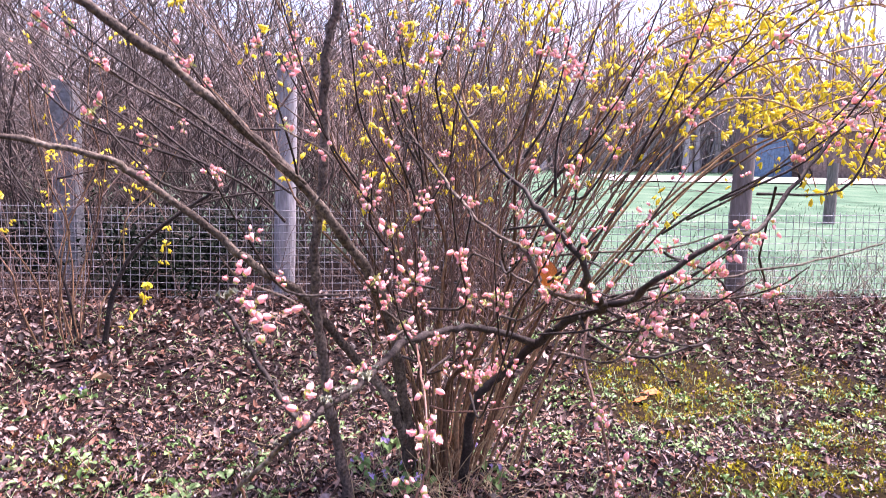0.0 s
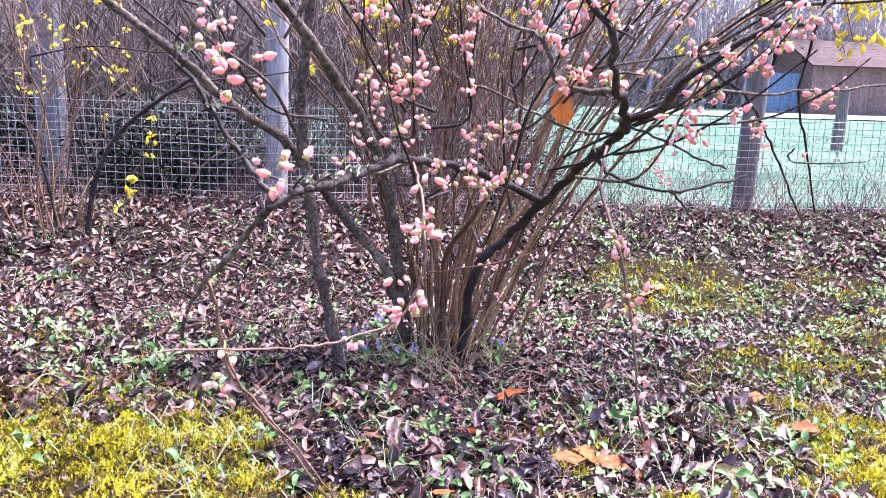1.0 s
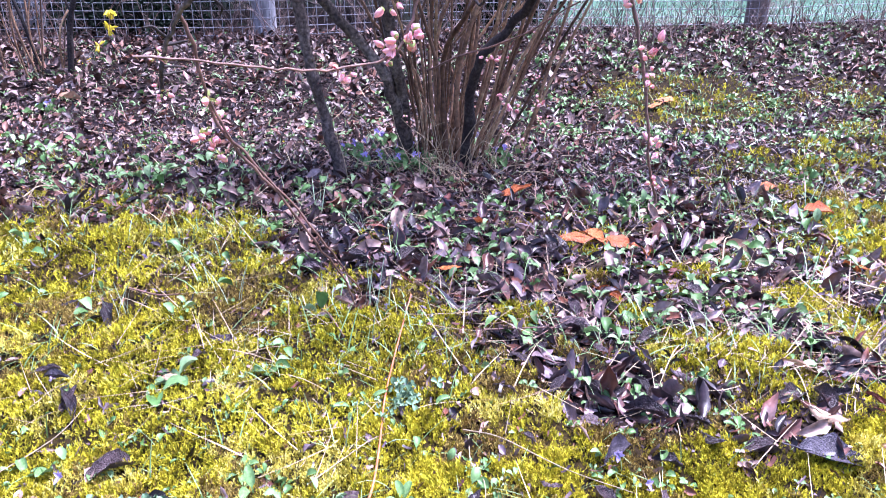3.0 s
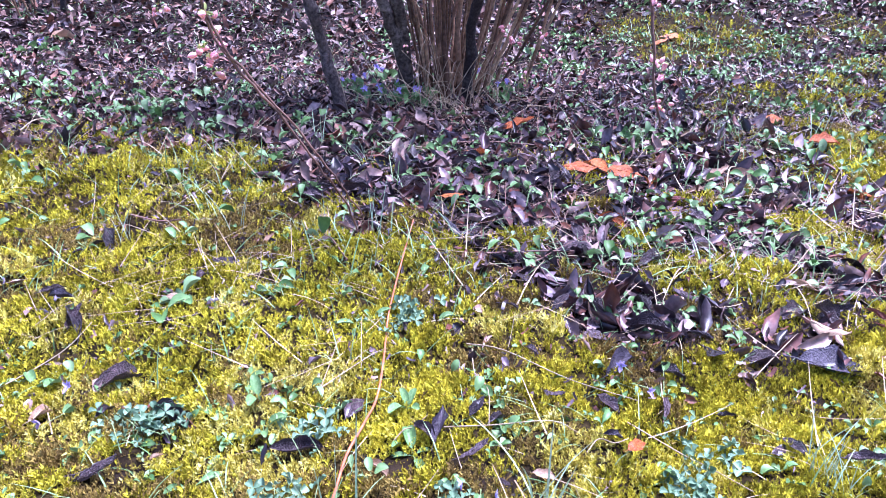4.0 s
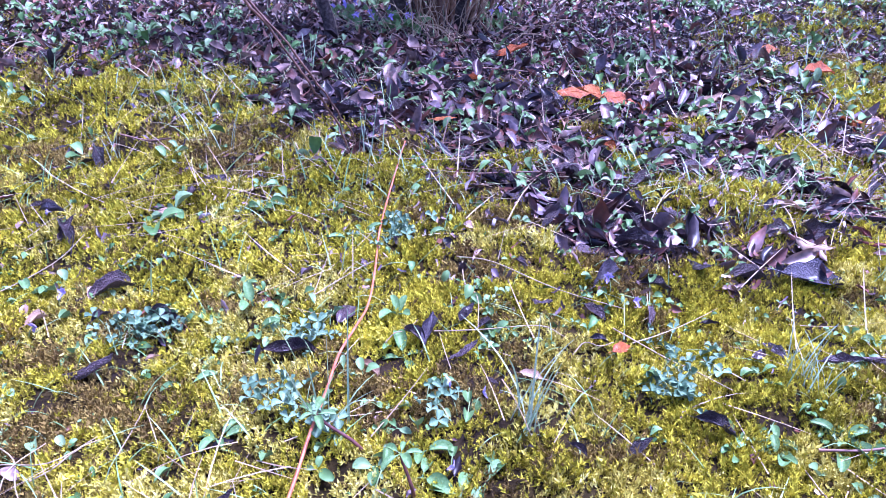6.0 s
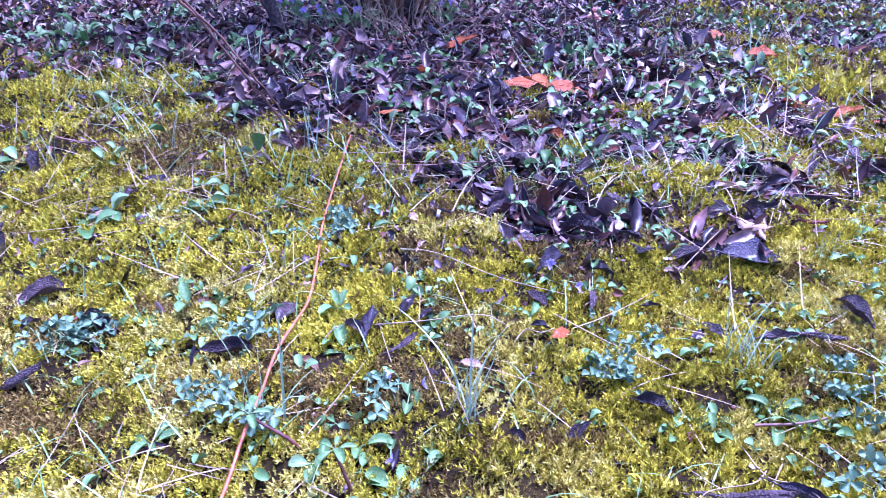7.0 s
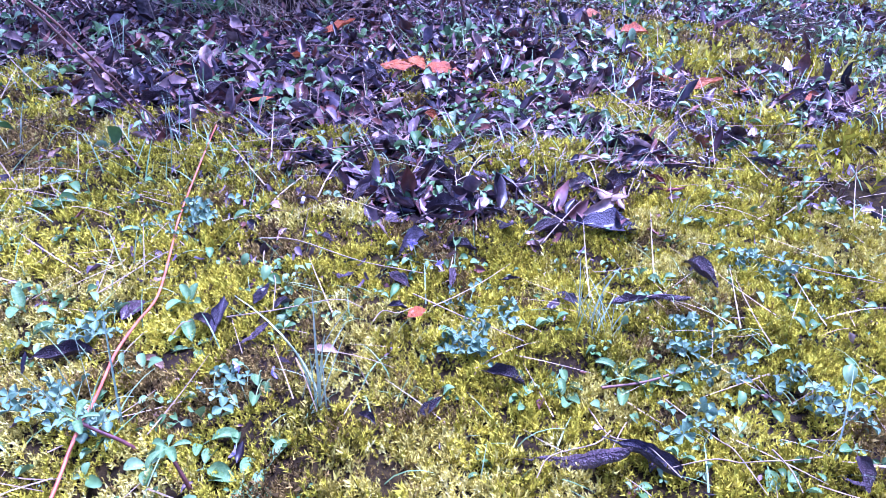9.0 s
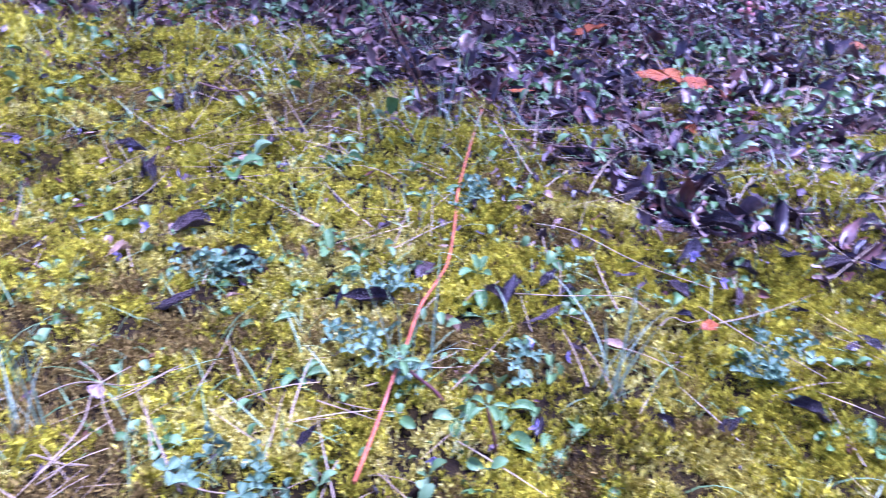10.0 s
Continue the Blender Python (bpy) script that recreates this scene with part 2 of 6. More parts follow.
bud_pink = surface("pink_bud_petals", [(0.86, 0.32, 0.36), (0.93, 0.48, 0.50), (0.95, 0.72, 0.71)], 0.5, "island", 60, 25, 0.15, thin=0.3, dim=(0.9, 1.1))
bud_green = surface("bud_scale_green", [(0.28, 0.33, 0.07), (0.42, 0.46, 0.14)], 0.5, "island", 60, 20, 0.2, thin=0.2)
yellow_petal = surface("forsythia_yellow", [(0.84, 0.68, 0.02), (0.92, 0.82, 0.07)], 0.5, "island", 40, 15, 0.1, thin=0.3, dim=(0.85, 1.1))
moss_mat = surface("yellow_green_moss", [(0.014, 0.013, 0.002), (0.08, 0.068, 0.007), (0.27, 0.222, 0.012), (0.38, 0.365, 0.018), (0.60, 0.52, 0.026), (0.74, 0.66, 0.045), (0.86, 0.80, 0.18)], 0.85, "island", 90, 7, 0.0, thin=0.10, dim=(0.7, 1.25), mottle=0.62, spec=0.08)
moss_pale = surface("pale_yellow_moss", [(0.10, 0.08, 0.01), (0.44, 0.37, 0.045), (0.70, 0.62, 0.11), (0.86, 0.81, 0.30)], 0.85, "island", 90, 9, 0.0, thin=0.10, dim=(0.75, 1.2), mottle=0.7, spec=0.08)
moss_brown = surface("brown_olive_moss", [(0.045, 0.030, 0.010), (0.16, 0.105, 0.028), (0.31, 0.225, 0.048), (0.50, 0.40, 0.11)], 0.8, "island", 90, 9, 0.0, thin=0.12, dim=(0.75, 1.2), mottle=0.6, spec=0.15)
litter_brown = surface("old_brown_litter", [(0.005, 0.003, 0.003), (0.016, 0.009, 0.008), (0.050, 0.026, 0.023), (0.17, 0.070, 0.042), (0.085, 0.056, 0.056), (0.20, 0.13, 0.105), (0.38, 0.29, 0.28)], 0.6, "island", 70, 25, 0.5, 0.002, thin=0.03, spec=0.35, wet=0.1, dim=(0.5, 1.5), mottle=0.88)
leaf_mauve = surface("wet_mauve_leaf", [(0.012, 0.009, 0.014), (0.030, 0.022, 0.033), (0.085, 0.07, 0.095)], 0.5, "none", 40, 7, 0.6, 0.006, thin=0.04, spec=0.4, wet=0.15, dim=(0.5, 1.4))
litter_mat = surface("wet_leaf_litter", [(0.005, 0.003, 0.004), (0.014, 0.008, 0.010), (0.038, 0.022, 0.026), (0.16, 0.056, 0.034), (0.065, 0.042, 0.050), (0.15, 0.105, 0.12), (0.27, 0.17, 0.125), (0.46, 0.37, 0.40)], 0.42, "island", 70, 25, 0.5, 0.002, thin=0.03, spec=0.4, wet=0.16, dim=(0.5, 1.5), mottle=0.88)
leaf_dark = surface("dark_wet_leaf", [(0.010, 0.006, 0.008), (0.030, 0.018, 0.022), (0.075, 0.046, 0.050), (0.20, 0.145, 0.155)], 0.42, "object", 35, 6, 0.8, 0.010, thin=0.03, spec=0.45, wet=0.2, dim=(0.35, 1.6))
leaf_orange = surface("orange_brown_leaf", [(0.24, 0.050, 0.014), (0.42, 0.105, 0.022), (0.50, 0.165, 0.04), (0.30, 0.068, 0.017)], 0.5, "object", 50, 7, 0.6, 0.006, thin=0.12, spec=0.3, wet=0.08, dim=(0.5, 1.4))
leaf_red = surface("dark_red_leaf", [(0.06, 0.012, 0.010), (0.15, 0.032, 0.022), (0.24, 0.06, 0.04)], 0.42, "object", 50, 7, 0.6, 0.006, thin=0.06, spec=0.4, wet=0.2, dim=(0.5, 1.4))
leaf_tan = surface("tan_dry_leaf", [(0.33, 0.20, 0.12), (0.45, 0.31, 0.20)], 0.55, "object", 60, 20, 0.5, 0.002, thin=0.1, wet=0.12)
seed_green = surface("seedling_green", [(0.035, 0.085, 0.016), (0.085, 0.175, 0.045), (0.155, 0.265, 0.095), (0.28, 0.38, 0.20)], 0.45, "island", 60, 12, 0.2, thin=0.15, dim=(0.7, 1.2), spec=0.35)
clover_green = surface("bluish_green_leaf", [(0.06, 0.12, 0.055), (0.12, 0.21, 0.11), (0.23, 0.34, 0.21)], 0.5, "object", 60, 12, 0.2, thin=0.15, dim=(0.7, 1.2))
violet_petal = surface("violet_petal", [(0.36, 0.26, 0.62), (0.55, 0.45, 0.80)], 0.5, "island", 60, 20, 0.1, thin=0.3)
violet_pale = surface("pale_violet_petal", [(0.36, 0.26, 0.60), (0.56, 0.46, 0.74)], 0.5, "island", 60, 20, 0.1, thin=0.3)
grass_mat = surface("grass_blade", [(0.10, 0.20, 0.06), (0.20, 0.33, 0.12), (0.33, 0.42, 0.22)], 0.45, "island", 60, 6, 0.0, thin=0.2)
straw_mat = surface("dry_straw", [(0.22, 0.15, 0.08), (0.34, 0.25, 0.15), (0.48, 0.39, 0.25)], 0.6, "island", 60, 10, 0.1)
meadow_mat = surface("meadow_grass", [(0.030, 0.07, 0.04), (0.06, 0.12, 0.072), (0.11, 0.16, 0.105)], 0.55, "island", 40, 1.2, 0.0, thin=0.15)
wire_mat = surface("galvanised_wire", [(0.26, 0.255, 0.28), (0.38, 0.375, 0.40)], 0.5, "object", 90, 10, 0.1, metal=0.2)
post_mat = surface("weathered_grey_post", [(0.20, 0.195, 0.21), (0.28, 0.275, 0.29), (0.37, 0.36, 0.375)], 0.8, "none", 45, 5, 0.6, 0.004, stretch=(1, 1, 0.15))
post_dark = surface("weathered_wood_post", [(0.13, 0.105, 0.10), (0.21, 0.18, 0.17)], 0.8, "none", 45, 5, 0.6, 0.004, stretch=(1, 1, 0.15))
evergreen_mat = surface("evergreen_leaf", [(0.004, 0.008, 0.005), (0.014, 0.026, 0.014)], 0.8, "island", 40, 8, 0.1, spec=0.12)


def ground_surface():
    m = bpy.data.materials.new("shade_darkened_soil_and_grass")
    m.use_nodes = True
    nt = m.node_tree
    n, link = nt.nodes, nt.links.new
    bsdf = n["Principled BSDF"]
    coord = n.new("ShaderNodeTexCoord")

    def noise_ramp(scale, stops):
        t = n.new("ShaderNodeTexNoise")
        t.inputs["Scale"].default_value, t.inputs["Detail"].default_value = scale, 6
        link(coord.outputs["Object"], t.inputs["Vector"])
        r = n.new("ShaderNodeValToRGB")
        while len(r.color_ramp.elements) < len(stops):
            r.color_ramp.elements.new(0.5)
        for k, (e, c) in enumerate(zip(r.color_ramp.elements, stops)):
            e.position = 0.3 + 0.4 * k / (len(stops) - 1)
            e.color = (*c, 1)
        link(t.outputs["Fac"], r.inputs["Fac"])
        return t, r
    # near-black soil and moss bed: shade of the gaps put into colour
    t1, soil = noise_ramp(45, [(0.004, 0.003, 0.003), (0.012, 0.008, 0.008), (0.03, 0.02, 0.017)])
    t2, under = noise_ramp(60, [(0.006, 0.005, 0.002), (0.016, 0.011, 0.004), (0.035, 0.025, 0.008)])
    t3, field = noise_ramp(1.1, [(0.032, 0.07, 0.043), (0.062, 0.122, 0.078), (0.10, 0.155, 0.105)])
    out = soil.outputs[0]
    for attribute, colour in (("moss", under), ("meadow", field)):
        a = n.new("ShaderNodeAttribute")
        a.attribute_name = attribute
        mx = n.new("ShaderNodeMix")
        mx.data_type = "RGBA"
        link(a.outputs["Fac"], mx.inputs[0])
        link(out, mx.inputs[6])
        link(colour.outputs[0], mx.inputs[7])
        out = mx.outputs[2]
    link(out, bsdf.inputs["Base Color"])
    bsdf.inputs["Roughness"].default_value = 0.9
    bsdf.inputs["Specular IOR Level"].default_value = 0.05
    b = n.new("ShaderNodeBump")
    b.inputs["Strength"].default_value, b.inputs["Distance"].default_value = 0.8, 0.01
    link(t1.outputs["Fac"], b.inputs["Height"])
    link(b.outputs[0], bsdf.inputs["Normal"])
    return m


# ---- the ground: one sheet to the horizon ----
def build_ground():
    def lines(lo, hi, step, reach, grow):
        inner = list(np.arange(lo, hi, step))
        up, d, v = [], step, hi
        while v < reach:
            up.append(v)
            d *= grow
            v += d
        down, d, v = [], step, lo
        while v > -reach:
            d *= grow
            v -= d
            down.append(v)
        return np.array(down[::-1] + inner + up)
    xs, ys = lines(-1.6, 2.2, 0.022, 600, 1.16), lines(0.4, 3.2, 0.022, 900, 1.10)
    X, Y = np.meshgrid(xs, ys, indexing="ij")
    Z = ground_z(X, Y)
    Z = np.where(Y > 45, ground_z(X, 45 + 0 * Y) + (Y - 45) * 0.01, Z)
    i = np.arange(X.size).reshape(X.shape)
    f = np.stack([i[:-1, :-1], i[1:, :-1], i[1:, 1:], i[:-1, 1:]], -1).reshape(-1, 4)
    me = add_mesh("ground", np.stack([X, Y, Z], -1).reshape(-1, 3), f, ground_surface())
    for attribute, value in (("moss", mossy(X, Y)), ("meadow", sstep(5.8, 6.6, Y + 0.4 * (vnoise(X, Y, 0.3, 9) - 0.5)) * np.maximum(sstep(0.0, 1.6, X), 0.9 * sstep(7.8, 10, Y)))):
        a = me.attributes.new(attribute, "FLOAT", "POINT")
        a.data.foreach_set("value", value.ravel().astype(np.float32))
    tagged(new("ground", me), "garden soil darkened for gap shade under moss and leaves, rising to a green meadow", "ground", kind="structure")


build_ground()


# ---- moss ----
def moss_shoot(seed, n=9):
    """One shoot of moss, height 1: narrow pointed leaves spread from a zigzag stem."""
    rng = np.random.default_rng(seed)
    lean = rng.normal(0, 0.2, 2)
    a = np.arange(n + 1) * 2.4 + rng.uniform(-0.4, 0.4, n + 1)
    h = np.linspace(0.05, 0.92, n + 1)
    stem = np.stack([0.06 * np.cos(a + 1.2) + lean[0] * h * h, 0.06 * np.sin(a + 1.2) + lean[1] * h * h, h], -1)
    mid = (stem[:-1] + stem[1:]) / 2
    out = (0.36 - 0.20 * h[:-1]) * rng.uniform(0.6, 1.4, n)
    tip = mid + np.stack([np.cos(a[:-1]) * out, np.sin(a[:-1]) * out, rng.uniform(0.20, 0.46, n)], -1)
    k = np.arange(n)
    return np.concatenate([stem, tip]), np.stack([k, k + 1, n + 1 + k], -1)


def spots(x0, x1, y0, y1, per_m2, rng=R):
    n = int((x1 - x0) * (y1 - y0) * per_m2)
    return rng.uniform(x0, x1, n), rng.uniform(y0, y1, n)


# middles and radii of old brown and of fresh pale patches
OLD_MOSS = ((0.27, 1.47, 0.13), (0.40, 1.33, 0.09), (-0.20, 1.82, 0.13), (-0.33, 0.95, 0.14), (-0.30, 0.80, 0.12), (-0.50, 1.15, 0.10), (-0.62, 1.75, 0.14), (0.55, 1.36, 0.10))
PALE_MOSS = ((-0.09, 1.25, 0.13), (0.03, 1.20, 0.06), (0.27, 1.06, 0.07), (-0.12, 1.05, 0.06), (0.20, 1.30, 0.05), (0.32, 0.83, 0.05))


def build_moss():
    bags = (Bag(), Bag(), Bag())
    shoots = [moss_shoot(k) for k in range(10)]
    for x0, x1, y0, y1, dens, size, gap in ((-0.75, 1.15, 0.62, 1.30, 92000, 0.0125, 0.014), (-1.0, 1.5, 1.30, 1.85, 36000, 0.0145, 0.018), (-1.5, 1.8, 1.85, 2.6, 14000, 0.018, 0.026), (-2.2, 3.6, 2.6, 4.6, 2600, 0.022, 0.03), (-3.2, 4.0, -1.6, 0.62, 900, 0.045, 0.05), (-3.2, -0.75, 0.62, 2.2, 900, 0.045, 0.05), (1.15, 4.0, 0.62, 2.2, 900, 0.045, 0.05)):
        x, y = spots(x0, x1, y0, y1, dens)
        m = mossy(x, y)
        tuft = 0.6 * vnoise(x, y, gap, 11) + 0.4 * vnoise(x, y, gap * 2.6, 10)
        keep = (R.uniform(0, 1, len(x)) < m ** 0.6 * (0.36 + 0.64 * sstep(0.28, 0.50, tuft)))
        if dens == 900:
            keep &= R.uniform(0, 1, len(x)) < 1.2 - np.hypot((x - 0.4) / 3.6, (y - 1.2) / 2.9) ** 3
        x, y, m, tuft = x[keep], y[keep], m[keep], tuft[keep]
        z = ground_z(x, y) - 0.001
        s = size * R.uniform(0.6, 1.3, len(x)) * (0.22 + 1.45 * tuft) * (0.75 + 0.25 * m)
        age = 0.55 * vnoise(x, y, 0.085, 13) + 0.45 * vnoise(x, y, 0.03, 14) + 0.30 * (1 - m) + R.normal(0, 0.07, len(x))
        age = age + 0.13 * sstep(2.2, 2.9, y)
        for cx, cy, r in OLD_MOSS:
            age = age + 0.28 * np.exp(-((x - cx) ** 2 + (y - cy) ** 2) / r ** 2)
        fresh = 0.5 * vnoise(x, y, 0.12, 51) + 0.5 * vnoise(x, y, 0.045, 52) + R.normal(0, 0.08, len(x))
        for cx, cy, r in PALE_MOSS:
            fresh = fresh + 0.26 * np.exp(-((x - cx) ** 2 + (y - cy) ** 2) / r ** 2)
        kind = np.where(age > 0.73, 1, np.where(fresh > 0.70, 2, 0))
        which = R.integers(0, len(shoots), len(x))
        for k, shoot in enumerate(shoots):
            for j in (0, 1, 2):
                w = (which == k) & (kind == j)
                strew(bags[j], shoot, np.stack([x, y, z], -1)[w], turns(w.sum(), 0.36), s[w])
    tagged(new("moss", bags[0].mesh("moss", moss_mat, False)), "yellow-green feathery moss carpet over damp soil", "moss", kind="stuff")
    tagged(new("pale_moss", bags[2].mesh("pale_moss", moss_pale, False)), "pale yellow patches of fresh moss", "moss", kind="stuff")
    tagged(new("brown_moss", bags[1].mesh("brown_moss", moss_brown, False)), "brownish olive patches of old moss", "moss", kind="stuff")


# ---- fallen leaves ----
def leaf_shapes(nl, nw, count, seed, crinkle):
    out = []
    for k in range(count):
        rng = np.random.default_rng(seed + k)
        out.append(strip(nl, nw, oval(rng.uniform(0.15, 0.30), rng.uniform(0.7, 1.0), rng.uniform(0.8, 1.1)), along=rng.uniform(-0.9, 1.2), fold=rng.uniform(-0.1, 0.5), twist=rng.uniform(-1.1, 1.1), crinkle=crinkle * 0.5, seed=seed + k, ragged=0.04, crumple=0.10, roll=rng.choice([-1, 1], p=[0.4, 0.6]) * rng.uniform(0.3, 1.7)))
    return out


def build_litter():
    bag, brown = Bag(), Bag()
    fine, plain = leaf_shapes(6, 5, 30, 100, 0.010), leaf_shapes(4, 3, 26, 100, 0.03)
    for x0, x1, y0, y1, dens, lo, hi in ((-1.3, 2.4, 1.2, 2.6, 2400, 0.012, 0.074), (-2.6, 3.6, 2.6, 4.2, 2000, 0.010, 0.060), (-4.0, 5.0, 4.2, 6.2, 1150, 0.025, 0.08), (-0.9, 1.3, 0.62, 2.2, 260, 0.006, 0.03), (-5.5, -1.3, 0.2, 2.6, 120, 0.03, 0.08), (2.4, 6.5, 0.2, 2.6, 120, 0.03, 0.08), (-5.5, -2.6, 2.6, 4.2, 400, 0.03, 0.08), (3.6, 7.0, 2.6, 4.2, 400, 0.03, 0.08)):
        x, y = spots(x0, x1, y0, y1, dens)
        m = mossy(x, y)
        keep = (R.uniform(0, 1, len(x)) < np.clip(1.03 - 0.96 * m, 0.0, 1)) if dens != 260 else (R.uniform(0, 1, len(x)) < 0.6)
        x, y = x[keep], y[keep]
        z = ground_z(x, y) + R.uniform(0.001, 0.013, len(x))
        s = lo + (hi - lo) * R.uniform(0, 1, len(x)) ** 1.4
        s = np.where(m[keep] > 0.5, np.minimum(s, 0.028), s)
        shapes = fine if y1 < 2.7 else plain
        which = R.integers(0, len(shapes), len(x))
        for k, shape in enumerate(shapes):
            w = which == k
            far = R.uniform(0, 1, len(x)) < sstep(2.2, 3.1, y - 0.8 * np.clip(x, -0.4, 1.5) + 0.3)
            strew(bag, shape, np.stack([x, y, z], -1)[w & ~far], turns((w & ~far).sum(), 0.5), s[w & ~far])
            strew(brown, shape, np.stack([x, y, z], -1)[w & far], turns((w & far).sum(), 0.5), s[w & far])
    crumb = strip(3, 2, lambda u: 0.16 + 0 * u, along=0.8)
    for x0, x1, y0, y1, dens, lo, hi in ((-1.2, 1.9, 1.15, 2.5, 4200, 0.005, 0.018), (-2.0, 3.0, 2.5, 3.6, 2500, 0.01, 0.025)):
        x, y = spots(x0, x1, y0, y1, dens)
        keep = R.uniform(0, 1, len(x)) < np.clip(1.1 - mossy(x, y), 0.06, 1)
        x, y = x[keep], y[keep]
        strew(bag, crumb, np.stack([x, y, ground_z(x, y) + R.uniform(0.0, 0.012, len(x))], -1), turns(len(x), 0.5), R.uniform(lo, hi, len(x)))
    tagged(new("old_leaf_litter", brown.mesh("old_leaf_litter", litter_brown)), "old red-brown fallen leaves round the bushes", "leaf litter", kind="stuff")
    tagged(new("leaf_litter", bag.mesh("leaf_litter", litter_mat)), "wet dark brown fallen leaves covering the soil", "leaf litter", kind="stuff")


# ---- small green plants scattered over the ground ----
def seedling_shape(seed):
    rng = np.random.default_rng(seed)
    bag = Bag()
    n = rng.integers(1, 5)
    for k in range(n):
        leaf = strip(7, 3, paddle(rng.uniform(0.20, 0.30)), across=0.35, along=rng.uniform(-0.9, -0.1), seed=seed)
        a, e = 2 * np.pi * k / n + rng.uniform(-0.9, 0.9), rng.uniform(0.05, 0.75)
        c, s, ce, se = np.cos(a), np.sin(a), np.cos(e), np.sin(e)
        turn = np.array([[c * ce, -s, -c * se], [s * ce, c, -s * se], [se, 0, ce]])
        bag.add(leaf[0] @ turn.T * rng.uniform(0.45, 1.1), leaf[1])
    return np.concatenate(bag.v), np.concatenate(bag.q)


def build_seedlings():
    bag = Bag()
    shapes = [seedling_shape(300 + k) for k in range(10)]
    for x0, x1, y0, y1, dens, lo, hi in ((-0.8, 1.2, 0.62, 1.5, 900, 0.007, 0.026), (-1.3, 2.2, 1.4, 2.6, 430, 0.014, 0.050), (-2.2, 3.6, 2.6, 4.2, 460, 0.018, 0.048), (-4.0, 5.0, 4.2, 6.0, 170, 0.02, 0.055)):
        x, y = spots(x0, x1, y0, y1, dens)
        keep = R.uniform(0, 1, len(x)) < (0.25 + 1.1 * sstep(0.35, 0.75, vnoise(x, y, 0.16, 21))) * np.where((mossy(x, y) > 0.4) & (y > 1.35) & (y < 2.4) & (x < 0.8), 0.3, 1.0) * (1 - (0.84 - 0.6 * sstep(0.5, 1.2, x)) * sstep(2.25, 2.75, y - 0.6 * sstep(-0.2, -0.6, x)))
        x, y = x[keep], y[keep]
        z = ground_z(x, y) + np.where(mossy(x, y) < 0.4, R.uniform(0.010, 0.026, len(x)), 0.007)
        s = R.uniform(lo, hi, len(x))
        which = R.integers(0, len(shapes), len(x))
        for k, shape in enumerate(shapes):
            w = which == k
            strew(bag, shape, np.stack([x, y, z], -1)[w], turns(w.sum(), 0.35), s[w])
    tagged(new("seedlings", bag.mesh("seedlings", seed_green)), "small fresh green seedlings among moss and leaves", "seedlings", kind="stuff")


def blade_shape(seed, width=0.014):
    rng = np.random.default_rng(seed)
    v, f = strip(5, 2, lambda u: width * (1 - u) ** 0.6 + 0.002, along=rng.uniform(-1.8, -0.2) if width > 0.01 else rng.uniform(-0.7, 0.4))
    return v, f


def raised(n, lo, hi, rng=R):
    """n turns that stand a blade lying along x up by lo..hi radians, in any heading."""
    a, e = rng.uniform(0, 2 * np.pi, n), rng.uniform(lo, hi, n)
    c, s, ce, se = np.cos(a), np.sin(a), np.cos(e), np.sin(e)
    return np.stack([c * ce, -s, -c * se, s * ce, c, -s * se, se, 0 * a, ce], 1).reshape(n, 3, 3)


